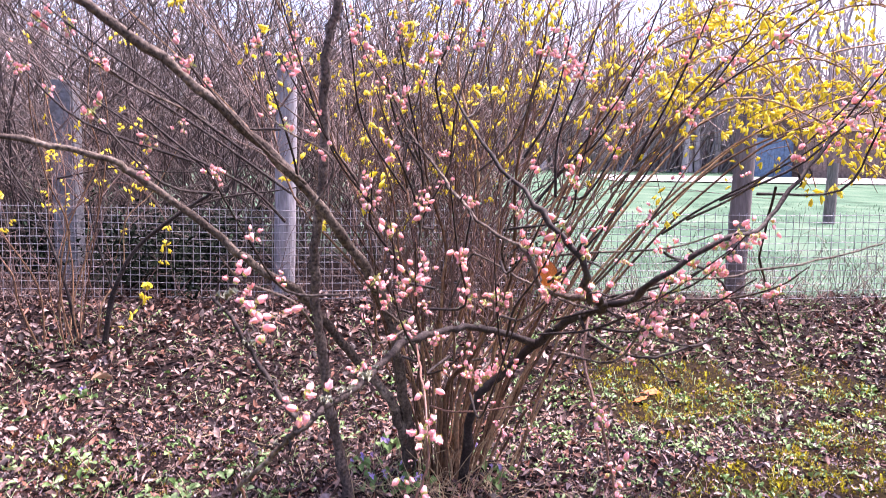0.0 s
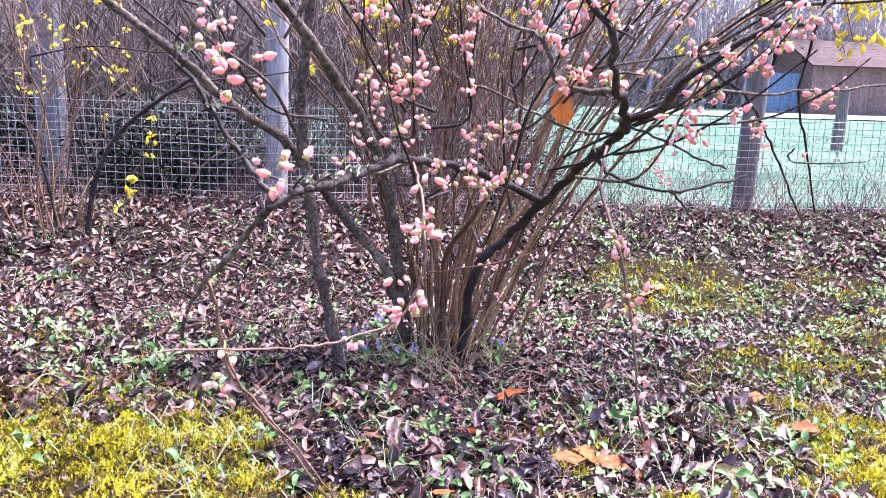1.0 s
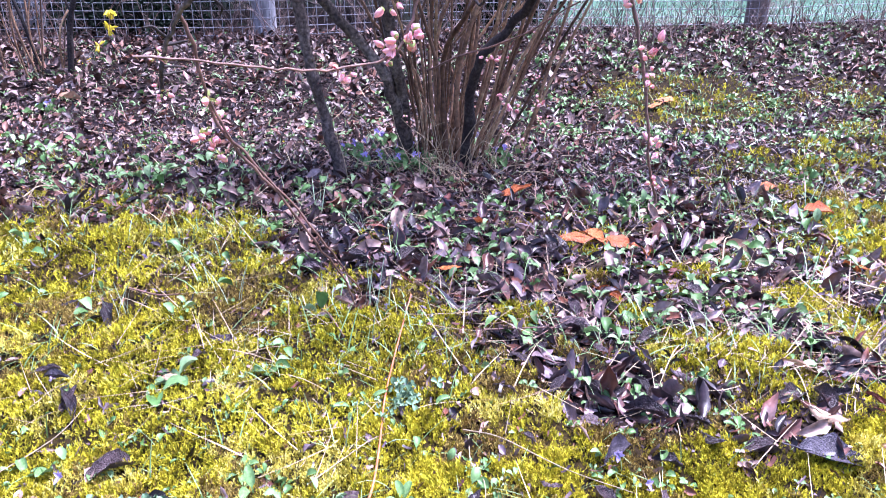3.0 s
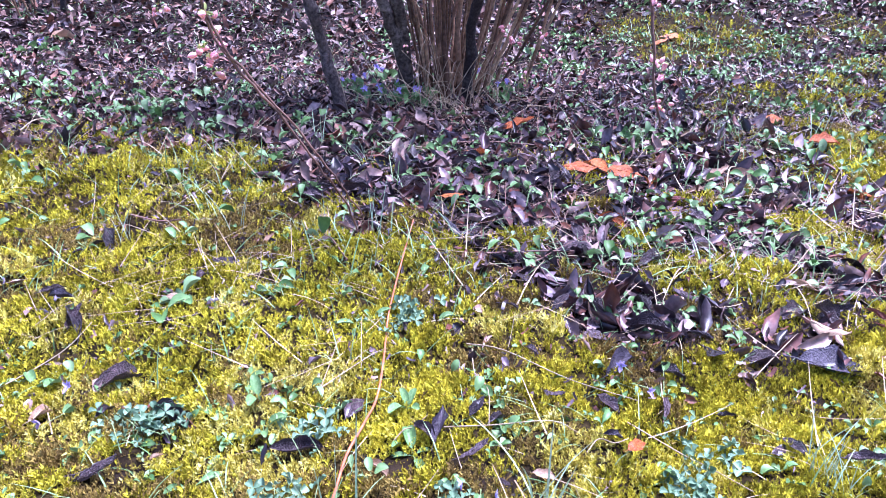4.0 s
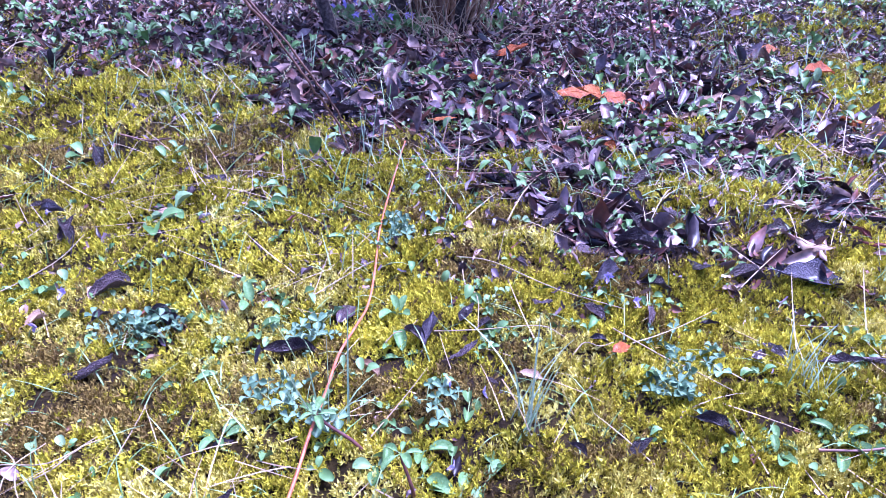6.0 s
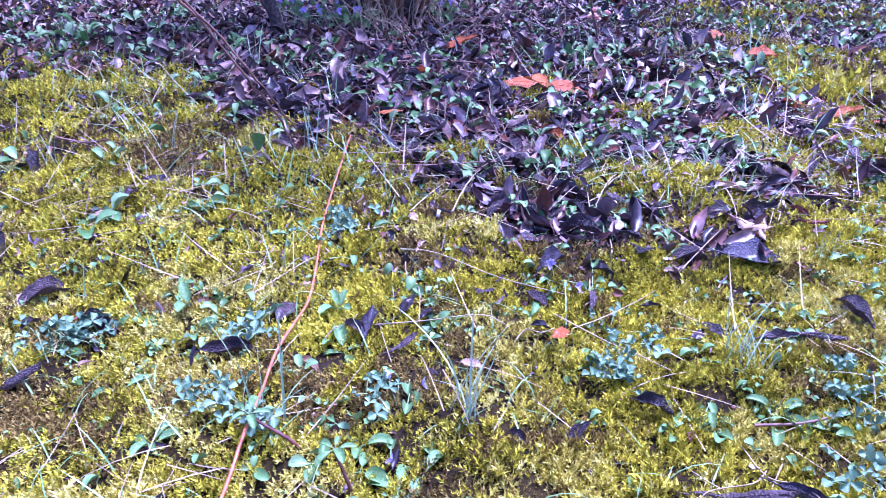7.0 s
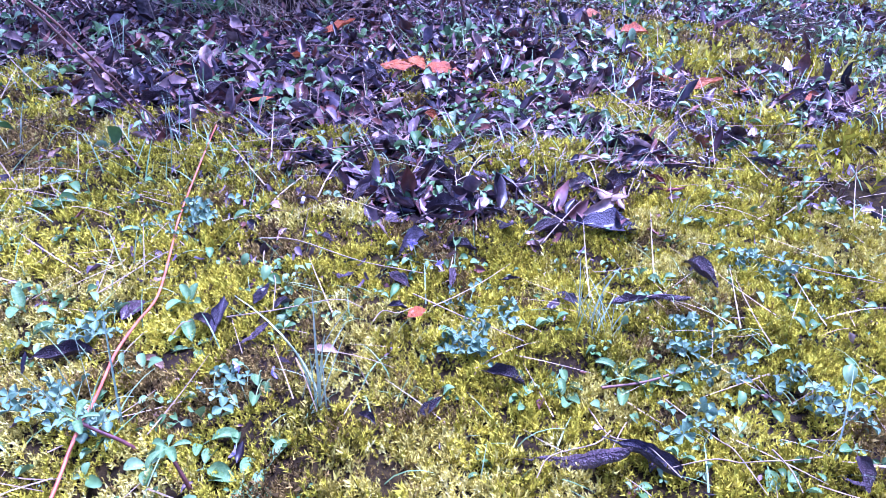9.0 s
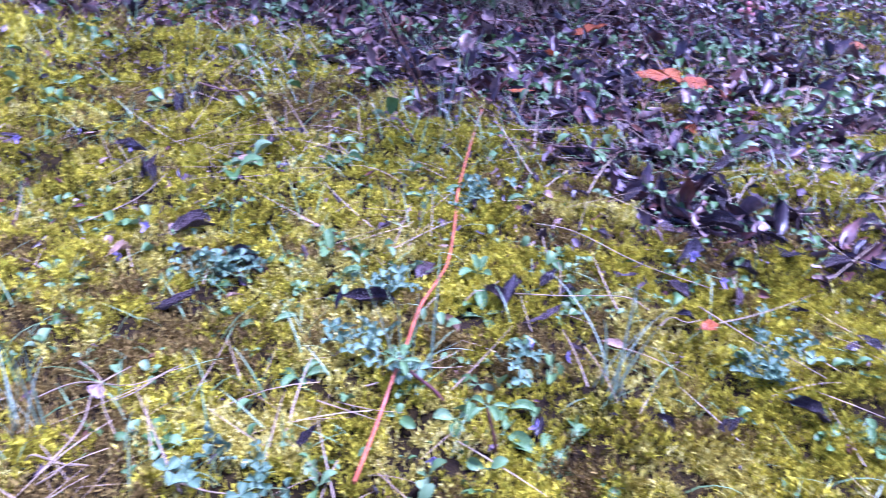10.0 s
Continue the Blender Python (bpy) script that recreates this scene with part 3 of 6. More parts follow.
def build_grass():
    for name, mat, label, zones, up in (
            ("short_grass", grass_mat, "thin green grass blades growing through moss", ((-0.9, 1.4, 0.62, 1.6, 700, 0.02, 0.07), (-1.4, 2.4, 1.5, 2.6, 1100, 0.03, 0.10), (-2.4, 4.2, 2.6, 5.4, 380, 0.04, 0.10)), (0.5, 1.4)),
            ("dry_straw", straw_mat, "pale dry grass stalks lying on moss and leaves", ((-0.9, 1.4, 0.62, 1.6, 650, 0.02, 0.12), (-1.4, 2.4, 1.4, 2.8, 480, 0.03, 0.16), (-2.6, 3.8, 2.8, 5.6, 120, 0.06, 0.20)), (-0.05, 0.45)),
            ("fine_twigs", twig_red, "thin red-brown twigs and stalks among fallen leaves", ((-0.8, 1.3, 0.65, 1.4, 160, 0.02, 0.07), (-1.4, 2.3, 1.4, 3.0, 520, 0.04, 0.20)), (-0.05, 0.35))):
        bag = Bag()
        shapes = [blade_shape(k, 0.014 if mat is grass_mat else 0.006) for k in range(6)]
        for x0, x1, y0, y1, dens, lo, hi in zones:
            x, y = spots(x0, x1, y0, y1, dens)
            keep = R.uniform(0, 1, len(x)) < 0.15 + 1.2 * sstep(0.45, 0.8, vnoise(x, y, 0.22, 31 if mat is grass_mat else 33))
            keep &= (mat is not twig_red) | (mossy(x, y) < 0.5)
            x, y = x[keep], y[keep]
            z = ground_z(x, y) + (0.0 if mat is grass_mat else 0.009)
            s = R.uniform(lo, hi, len(x))
            which = R.integers(0, len(shapes), len(x))
            for k, shape in enumerate(shapes):
                w = which == k
                strew(bag, shape, np.stack([x, y, z], -1)[w], raised(w.sum(), *up), s[w])
        tagged(new(name, bag.mesh(name, mat)), label, "grass", kind="stuff")
    bag = Bag()
    shapes = [blade_shape(50 + k, 0.03) for k in range(5)]
    for x0, x1, y0, y1, dens, lo, hi in ((0.6, 9, 6.0, 9.0, 420, 0.04, 0.11), (-1, 16, 9.0, 16, 45, 0.06, 0.14)):
        x, y = spots(x0, x1, y0, y1, dens)
        s = R.uniform(lo, hi, len(x))
        which = R.integers(0, 5, len(x))
        for k, shape in enumerate(shapes):
            w = which == k
            strew(bag, shape, np.stack([x, y, ground_z(x, y)], -1)[w], raised(w.sum(), 0.5, 1.4), s[w])
    tagged(new("meadow_grass", bag.mesh("meadow_grass", meadow_mat)), "short bluish green meadow grass behind the fence", "grass", kind="stuff")


build_moss()
build_litter()
build_seedlings()
build_grass()


# ---- wire fence ----
FENCE_Y = 5.87


def build_fence():
    fence = tagged(new("wire_fence"), "galvanised square wire mesh fence on grey posts", "fence")
    fence.location = (1.0, FENCE_Y, gz(1.0, FENCE_Y))
    base = Vector(fence.location)

    def own(x, y, z):
        return Vector((x, y, z)) - base
    for x, lean, high, mat, label in ((-0.78, 0.02, 1.95, post_mat, "smooth grey concrete post"), (2.98, 0.03, 1.9, post_dark, "weathered dark wooden post"), (6.7, 0.0, 1.9, post_dark, "weathered dark wooden post"), (-4.5, 0.0, 1.9, post_mat, "smooth grey concrete post")):
        bag = Bag()
        z0 = gz(x, FENCE_Y)
        bag.add(*tube([own(x + lean * h, FENCE_Y + 0.09, z0 - 0.15 + h) for h in (0, 0.5, 1.0, 1.5, high)], 0.086, 0.08, 12, 3, 0.012, 5))
        top = own(x + lean * high, FENCE_Y + 0.09, z0 - 0.15 + high)
        ring = [np.array(top) + [0.081 * math.cos(a), 0.081 * math.sin(a), 0] for a in np.linspace(0, 2 * np.pi, 12, endpoint=False)]
        bag.add(ring + [np.array(top) + [0, 0, 0.02]], [[k, (k + 1) % 12, 12] for k in range(12)])
        part("post", bag.mesh("post", mat), fence, label)
    xs = np.arange(-4.6, 7.6, 0.068)
    level = [0.10 + 0.058 * k for k in range(13)]
    up = Bag()
    up.add(*tube([(0, 0, 0), (0.003, 0.002, 0.35), (-0.002, 0, 0.72)], 0.0026, 0.0026, 5, 2))
    upright = up.mesh("upright_wire", wire_mat)
    for k, x in enumerate(xs):
        sag = 0.01 * math.sin(x * 1.7)
        part("upright_wire", upright, fence, m=Matrix.Translation(own(x, FENCE_Y, 0.19 + 0.05 + sag)) @ Euler((0, 0.02 * math.sin(k * 2.1), 0)).to_matrix().to_4x4())
    for k, h in enumerate(level):
        bag = Bag()
        bag.add(*tube([own(x, FENCE_Y - 0.004, 0.14 + h + 0.010 * math.sin(x * 1.7) + 0.004 * math.sin(x * 3.1 + k)) for x in np.arange(-4.6, 7.7, 0.6)], 0.003, 0.003, 5, 3))
        part("level_wire", bag.mesh("level_wire", wire_mat), fence)


build_fence()


# ---- flowers and buds ----
def ovoid(rings=5, sides=8, lobes=5, seed=0):
    """A pointed bud of height 1 with shallow petal lobes."""
    rng = np.random.default_rng(seed)
    v = []
    for i in range(rings):
        u = i / (rings - 1)
        r = 0.36 * math.sin(math.pi * min(0.97, 0.06 + 0.9 * u) ** 0.85) ** 0.8
        for j in range(sides):
            a = 2 * math.pi * j / sides
            q = r * (1 + 0.16 * math.cos(lobes * a + 2.2 * u)) * rng.uniform(0.94, 1.06)
            v.append((q * math.cos(a), q * math.sin(a), u))
    v.append((0, 0, 1.04))
    f = [[i * sides + j, i * sides + (j + 1) % sides, (i + 1) * sides + (j + 1) % sides, (i + 1) * sides + j] for i in range(rings - 1) for j in range(sides)]
    return np.array(v), np.array(f)


def toward(d, spin=0.0):
    """The turn that lays the z axis along d."""
    return np.array(Vector(d).to_track_quat("Z", "Y").to_matrix() @ Euler((0, 0, spin)).to_matrix())


def bud_mesh(seed):
    v, f = ovoid(seed=seed)
    bag = Bag()
    bag.add(v * [0.86, 0.86, 1.05], f, 0)
    bag.add(v[:16] * [0.84, 0.84, 0.5] - [0, 0, 0.05], f[:8], 1)
    return bag.mesh("bud", [bud_pink, bud_green])


def blossom_mesh(seed):
    """A half-open blossom: five cupped petals round a bud, height 1."""
    rng = np.random.default_rng(seed)
    bag = Bag()
    for p in range(5):
        v, f = strip(6, 5, oval(0.34, 0.55, 0.8), across=0.45, along=rng.uniform(0.6, 1.3))
        tip = np.array(Euler((0, -rng.uniform(0.75, 1.15), 0)).to_matrix())
        spin = np.array(Euler((0, 0, p * 1.257 + rng.uniform(-0.15, 0.15))).to_matrix())
        bag.add(v @ (spin @ tip).T, f, 0)
    v, f = ovoid(seed=seed)
    bag.add(v * [0.7, 0.7, 0.75], f, 0)
    bag.add(v[:16] * [0.9, 0.9, 0.4] - [0, 0, 0.06], f[:8], 1)
    return bag.mesh("blossom", [bud_pink, bud_green])


def bell_mesh(seed):
    rng = np.random.default_rng(seed)
    bag = Bag()
    for p in range(4):
        leaf = strip(5, 3, oval(0.19, 0.5), across=0.5, along=rng.uniform(0.4, 1.1))
        tip = np.array(Euler((0, -rng.uniform(0.7, 1.2), 0)).to_matrix())
        spin = np.array(Euler((0, 0, p * math.pi / 2)).to_matrix())
        bag.add(leaf[0] @ (spin @ tip).T, leaf[1], 0)
    return bag.mesh("flower", yellow_petal)


def bud_cluster(parent, at, size, rng, n=None):
    """A handful of buds crowded round one spur."""
    for k in range(n or rng.integers(3, 9)):
        d = rng.normal(0, 1, 3) * [1, 1, 0.8] - [0, 0, 0.1]
        d /= np.linalg.norm(d)
        s = size * rng.uniform(0.013, 0.022)
        root = np.array(at) + (d * 0.008 + rng.normal(0, 0.009, 3) * [1.2, 1.2, 0.8] + [0, 0, rng.uniform(-0.016, 0.016)]) * size
        half_open = rng.uniform() < 0.5
        part("blossom" if half_open else "bud", (BLOSSOMS if half_open else BUDS)[rng.integers(0, 5)], parent, m=Matrix.LocRotScale(Vector(root), Vector(d).to_track_quat("Z", "Y"), Vector((s, s, s))))
    if rng.uniform() < 0.35:
        s = size * rng.uniform(0.012, 0.02)
        part("young_leaf", SPROUT, parent, m=Matrix.LocRotScale(Vector(at), Euler(rng.uniform(-1, 1, 3) * [1, 1, 3]), Vector((s, s, s))))


def bell_cluster(parent, at, size, rng):
    for k in range(rng.integers(2, 5)):
        d = rng.normal(0, 0.6, 3) + [0, 0, -0.6]
        s = size * rng.uniform(0.020, 0.030)
        part("flower", BELLS[rng.integers(0, len(BELLS))], parent, m=Matrix.LocRotScale(Vector(np.array(at) + rng.normal(0, 0.012, 3)), Vector(d).to_track_quat("Z", "Y"), Vector((s, s, s))))


def bell_cluster_mesh(seed):
    """Three or four forsythia flowers on one spur."""
    rng = np.random.default_rng(seed)
    bag = Bag()
    for k in range(rng.integers(3, 5)):
        turn = toward(rng.normal(0, 0.6, 3) + [0, 0, -0.6], rng.uniform(0, 3))
        root = rng.normal(0, 0.45, 3)
        for p in range(4):
            leaf = strip(4, 3, oval(0.19, 0.5), across=0.5, along=rng.uniform(0.4, 1.1))
            tip = np.array(Euler((0, -rng.uniform(0.7, 1.2), 0)).to_matrix())
            spin = np.array(Euler((0, 0, p * math.pi / 2)).to_matrix())
            bag.add(leaf[0] @ (turn @ spin @ tip).T + root, leaf[1], 0)
    return bag.mesh("flowering_spur", yellow_petal)


BUDS = [bud_mesh(k) for k in range(6)]
BLOSSOMS = [blossom_mesh(k) for k in range(5)]
BELLS = [bell_mesh(40 + k) for k in range(6)]
BELL_CLUSTERS = [bell_cluster_mesh(60 + k) for k in range(8)]
sprout_bag = Bag()
for k in range(3):
    sprout_v, sprout_f = strip(4, 3, oval(0.22), across=0.8, along=-0.6)
    sprout_bag.add(sprout_v @ np.array(Euler((0.3 * k, -0.6, 2.1 * k)).to_matrix()).T, sprout_f)
SPROUT = sprout_bag.mesh("young_leaf", bud_green)


# ---- the flowering quince ----
QUINCE_LIMBS = []


def limb(name, r0, r1, mat, pts):
    QUINCE_LIMBS.append((name, r0, r1, mat, pts))


limb("trunk", 0.019, 0.003, bark_dark, [(0.36, 2.95, -0.03), (0.375, 2.86, 0.25), (0.40, 2.80, 0.375), (0.477, 2.78, 0.454), (0.589, 2.62, 0.624), (0.622, 2.35, 0.746), (0.621, 2.1, 0.82), (0.594, 1.95, 0.861), (0.527, 1.8, 0.903), (0.472, 1.67, 0.925), (0.44, 1.62, 1.011), (0.37, 1.66, 1.10), (0.27, 1.75, 1.22), (0.2, 1.85, 1.36)])
limb("branch", 0.009, 0.003, bark_dark, [(0.594, 1.95, 0.861), (0.635, 1.88, 0.885), (0.66, 1.77, 0.955), (0.788, 1.75, 1.044), (0.897, 1.8, 1.062), (1.002, 1.85, 1.157), (1.138, 1.9, 1.295), (1.282, 1.95, 1.406), (1.40, 2.0, 1.52)])
limb("branch", 0.012, 0.006, bark_dark, [(0.57, 2.65, 0.604), (0.4, 2.5, 0.682), (0.263, 2.3, 0.731), (0.135, 2.05, 0.757), (0.071, 1.9, 0.761), (0.012, 1.7, 0.747), (-0.031, 1.62, 0.738), (-0.068, 1.55, 0.735), (-0.095, 1.49, 0.724)])
limb("branch", 0.006, 0.003, bark_dark, [(-0.095, 1.49, 0.724), (-0.137, 1.52, 0.767), (-0.178, 1.55, 0.813), (-0.225, 1.57, 0.89), (-0.277, 1.6, 0.938)])
limb("branch", 0.006, 0.003, bark_grey, [(-0.101, 1.49, 0.721), (-0.128, 1.5, 0.693), (-0.171, 1.53, 0.639), (-0.224, 1.56, 0.581), (-0.26, 1.58, 0.529), (-0.275, 1.6, 0.47)])
limb("branch", 0.0032, 0.002, twig_red, [(-0.224, 1.56, 0.598), (-0.21, 1.58, 0.524), (-0.202, 1.6, 0.43), (-0.165, 1.6, 0.365), (-0.116, 1.62, 0.285), (-0.06, 1.65, 0.18), (-0.02, 1.70, 0.09), (0.0, 1.74, 0.0)])
limb("branch", 0.0026, 0.0014, twig_red, [(-0.205, 1.585, 0.46), (-0.175, 1.595, 0.385), (-0.10, 1.63, 0.272), (-0.045, 1.66, 0.17), (-0.002, 1.70, 0.08), (0.018, 1.77, 0.0)])
limb("trunk", 0.021, 0.008, bark_grey, [(0.15, 3.0, -0.03), (0.12, 2.92, 0.18), (0.067, 2.85, 0.352), (-0.028, 2.85, 0.462), (-0.168, 2.8, 0.647), (-0.257, 2.7, 0.782), (-0.379, 2.65, 0.864), (-0.485, 2.6, 0.97), (-0.702, 2.55, 1.145), (-0.80, 2.5, 1.215), (-1.09, 2.45, 1.28), (-1.4, 2.4, 1.3)])
limb("trunk", 0.022, 0.011, bark_grey, [(0.17, 3.02, -0.03), (0.13, 2.9, 0.25), (0.097, 2.8, 0.495), (0.055, 2.75, 0.71), (-0.043, 2.65, 0.889), (-0.155, 2.53, 1.07), (-0.359, 2.4, 1.301), (-0.523, 2.3, 1.454), (-0.735, 2.2, 1.613), (-0.95, 2.1, 1.75)])
limb("trunk", 0.020, 0.012, bark_pale, [(-0.07, 2.74, -0.03), (-0.116, 2.75, 0.18), (-0.148, 2.72, 0.359), (-0.171, 2.7, 0.563), (-0.191, 2.65, 0.773), (-0.185, 2.6, 0.945), (-0.152, 2.55, 1.198), (-0.144, 2.5, 1.545), (-0.1, 2.5, 1.75), (-0.08, 2.5, 2.0)])
limb("hanging_twig", 0.0048, 0.003, twig_red, [(0.60, 2.1, 0.80), (0.567, 2.03, 0.735), (0.561, 2.0, 0.699), (0.571, 1.9, 0.603), (0.593, 1.88, 0.508), (0.614, 1.86, 0.389), (0.63, 1.85, 0.25), (0.655, 1.86, 0.16)])
limb("hanging_twig", 0.003, 0.0014, twig_red, [(0.127, 1.97, 0.757), (0.132, 1.72, 0.725), (0.138, 1.6, 0.638), (0.123, 1.58, 0.571), (0.09, 1.56, 0.52), (0.023, 1.5, 0.508), (-0.053, 1.42, 0.517), (-0.13, 1.35, 0.536), (-0.213, 1.3, 0.551)])
limb("twig", 0.0055, 0.003, bark_dark, [(0.60, 2.22, 0.79), (0.63, 2.18, 0.734), (0.674, 2.1, 0.712), (0.753, 2.07, 0.698), (0.883, 2.1, 0.716), (0.985, 2.15, 0.735)])
limb("twig", 0.0035, 0.002, bark_dark, [(0.753, 2.07, 0.698), (0.797, 2.07, 0.656), (0.833, 2.08, 0.608)])
limb("twig", 0.0035, 0.002, bark_dark, [(0.60, 1.95, 0.85), (0.655, 1.9, 0.824), (0.721, 1.88, 0.791), (0.805, 1.9, 0.764)])
limb("twig", 0.0025, 0.004, bark_dark, [(1.43, 2.6, 0.556), (1.169, 2.3, 0.73), (1.055, 2.2, 0.837), (0.941, 2.1, 0.923), (0.827, 2.0, 0.96), (0.72, 1.9, 1.0)])
limb("twig", 0.0025, 0.004, bark_dark, [(1.465, 2.6, 0.6), (1.287, 2.4, 0.814), (1.128, 2.2, 0.96), (1.05, 2.0, 1.16)])
limb("twig", 0.0045, 0.0025, bark_grey, [(0.594, 1.95, 0.87), (0.708, 1.9, 0.921), (0.958, 2.0, 0.935), (1.236, 2.1, 0.962), (1.5, 2.2, 1.0)])
limb("twig", 0.003, 0.002, bark_grey, [(1.21, 2.33, 0.80), (1.242, 2.4, 0.764), (1.36, 2.4, 0.759), (1.478, 2.4, 0.767)])
limb("branch", 0.0065, 0.003, bark_grey, [(0.50, 1.74, 0.912), (0.402, 1.8, 0.925), (0.364, 1.8, 1.009), (0.266, 1.9, 1.072), (0.176, 2.0, 1.192), (0.1, 2.1, 1.3)])
limb("twig", 0.0045, 0.003, bark_grey, [(0.60, 2.05, 0.83), (0.547, 2.2, 0.837), (0.435, 2.28, 0.889), (0.342, 2.35, 0.937), (0.304, 2.4, 0.927), (0.242, 2.4, 0.77)])
limb("twig", 0.004, 0.002, twig_red, [(0.217, 2.78, 0.34), (0.287, 2.5, 0.407), (0.427, 2.35, 0.472), (0.555, 2.2, 0.565)])

NEAR_BUDS_A = (
    (0.13, 1.63, 0.725, 1.1), (0.14, 1.60, 0.685, 1.1), (0.125, 1.59, 0.66, 0.9), (0.10, 1.57, 0.595, 0.95), (0.115, 1.57, 0.555, 1.1),
    (0.10, 1.56, 0.53, 0.9), (0.02, 1.50, 0.505, 0.7), (0.571, 1.885, 0.60, 1.0), (0.585, 1.88, 0.565, 0.9), (0.615, 1.86, 0.47, 1.1),
    (0.625, 1.86, 0.43, 0.8), (0.64, 1.85, 0.30, 0.9), (0.65, 1.86, 0.21, 0.7), (-0.205, 1.59, 0.455, 0.9), (-0.215, 1.60, 0.40, 1.1),
)
NEAR_BUDS_B = (
    (-0.20, 1.60, 0.36, 0.9), (-0.26, 1.58, 0.52, 0.6), (-0.275, 1.60, 0.47, 0.6), (-0.095, 1.47, 0.765, 1.1), (-0.16, 1.50, 0.915, 1.2),
    (-0.185, 1.5, 0.94, 0.9), (0.0, 1.68, 0.775, 0.8), (0.19, 2.1, 0.75, 0.8), (0.12, 1.93, 0.945, 1.1), (0.10, 1.92, 0.915, 1.0),
    (0.14, 1.93, 0.97, 0.9), (0.30, 2.28, 0.82, 1.1), (0.34, 2.26, 0.81, 1.0), (0.38, 2.25, 0.84, 0.9), (0.52, 1.74, 0.94, 1.2),
)
NEAR_BUDS_C = (
    (0.48, 1.70, 0.93, 1.0), (0.43, 1.78, 0.95, 1.0), (0.40, 1.65, 1.05, 1.2), (0.45, 1.62, 1.02, 1.0), (0.70, 1.80, 0.95, 1.2),
    (0.73, 1.76, 0.99, 1.1), (0.80, 1.75, 1.02, 1.2), (0.83, 1.76, 1.06, 1.0), (0.88, 1.80, 1.05, 0.9), (0.93, 1.80, 1.08, 0.9),
    (1.15, 1.92, 1.25, 1.1), (1.20, 1.95, 1.33, 1.0), (1.25, 1.95, 1.28, 1.1), (1.30, 1.97, 1.45, 1.0),
)
CROWN_BUDS_A = (
    (-0.64, 2.00, 1.44), (-0.47, 2.20, 1.46), (-0.31, 2.30, 1.54), (-0.20, 2.30, 1.51), (-0.19, 2.30, 1.42), (-0.68, 2.10, 1.32),
    (-0.55, 2.10, 1.27), (-0.23, 2.20, 1.30), (-0.12, 2.20, 1.29), (0.06, 2.20, 1.38), (-0.01, 2.40, 1.53), (0.07, 2.20, 1.26),
    (0.01, 2.20, 1.11), (0.15, 2.20, 1.09), (0.22, 2.30, 1.18), (0.29, 2.20, 1.10), (0.42, 2.00, 1.20), (0.53, 2.00, 1.17),
    (0.62, 1.90, 1.12), (0.70, 1.90, 1.10), (0.66, 2.10, 1.26), (0.54, 2.20, 1.51), (0.49, 2.20, 1.52), (0.59, 2.20, 1.47),
)
CROWN_BUDS_B = (
    (0.68, 2.20, 1.38), (0.96, 2.10, 1.49), (1.16, 2.20, 1.57), (1.04, 1.90, 1.23), (1.11, 1.90, 1.31), (1.20, 1.90, 1.38),
    (1.24, 1.90, 1.29), (0.73, 1.90, 1.01), (0.07, 1.92, 0.99), (0.21, 1.80, 1.00), (0.03, 1.90, 0.92), (0.12, 1.90, 0.93),
    (0.38, 1.75, 0.96), (0.42, 1.75, 0.93), (0.37, 1.80, 1.02), (0.65, 1.75, 0.91), (0.63, 1.75, 0.87), (0.72, 1.70, 0.89),
    (0.70, 1.75, 0.93), (-0.22, 1.60, 0.97), (-0.27, 1.90, 1.03), (0.09, 1.85, 0.83), (0.26, 1.80, 0.73), (0.31, 1.80, 0.74),
)
CROWN_BUDS_C = (
    (0.20, 1.90, 0.72), (0.00, 2.10, 0.78), (0.36, 2.20, 0.85), (0.24, 2.40, 1.59), (0.32, 2.40, 1.59), (0.11, 2.30, 1.41),
    (-0.06, 2.40, 1.58), (-0.86, 2.20, 1.55), (-0.90, 2.20, 1.45), (0.81, 1.80, 0.99), (0.95, 1.80, 0.93), (-0.78, 2.20, 1.56),
    (-0.55, 2.30, 1.56), (0.17, 2.30, 1.52), (0.75, 2.20, 1.52), (0.92, 2.20, 1.58),
)


def random_twig(rng, start, way, length, bend=0.35, n=4):
    pts, d, p = [np.array(start, float)], np.array(way, float), np.array(start, float)
    for k in range(n):
        d = d + rng.normal(0, bend, 3) * [1, 1, 0.6]
        d /= np.linalg.norm(d)
        p = p + d * length / n
        pts.append(p.copy())
    return pts


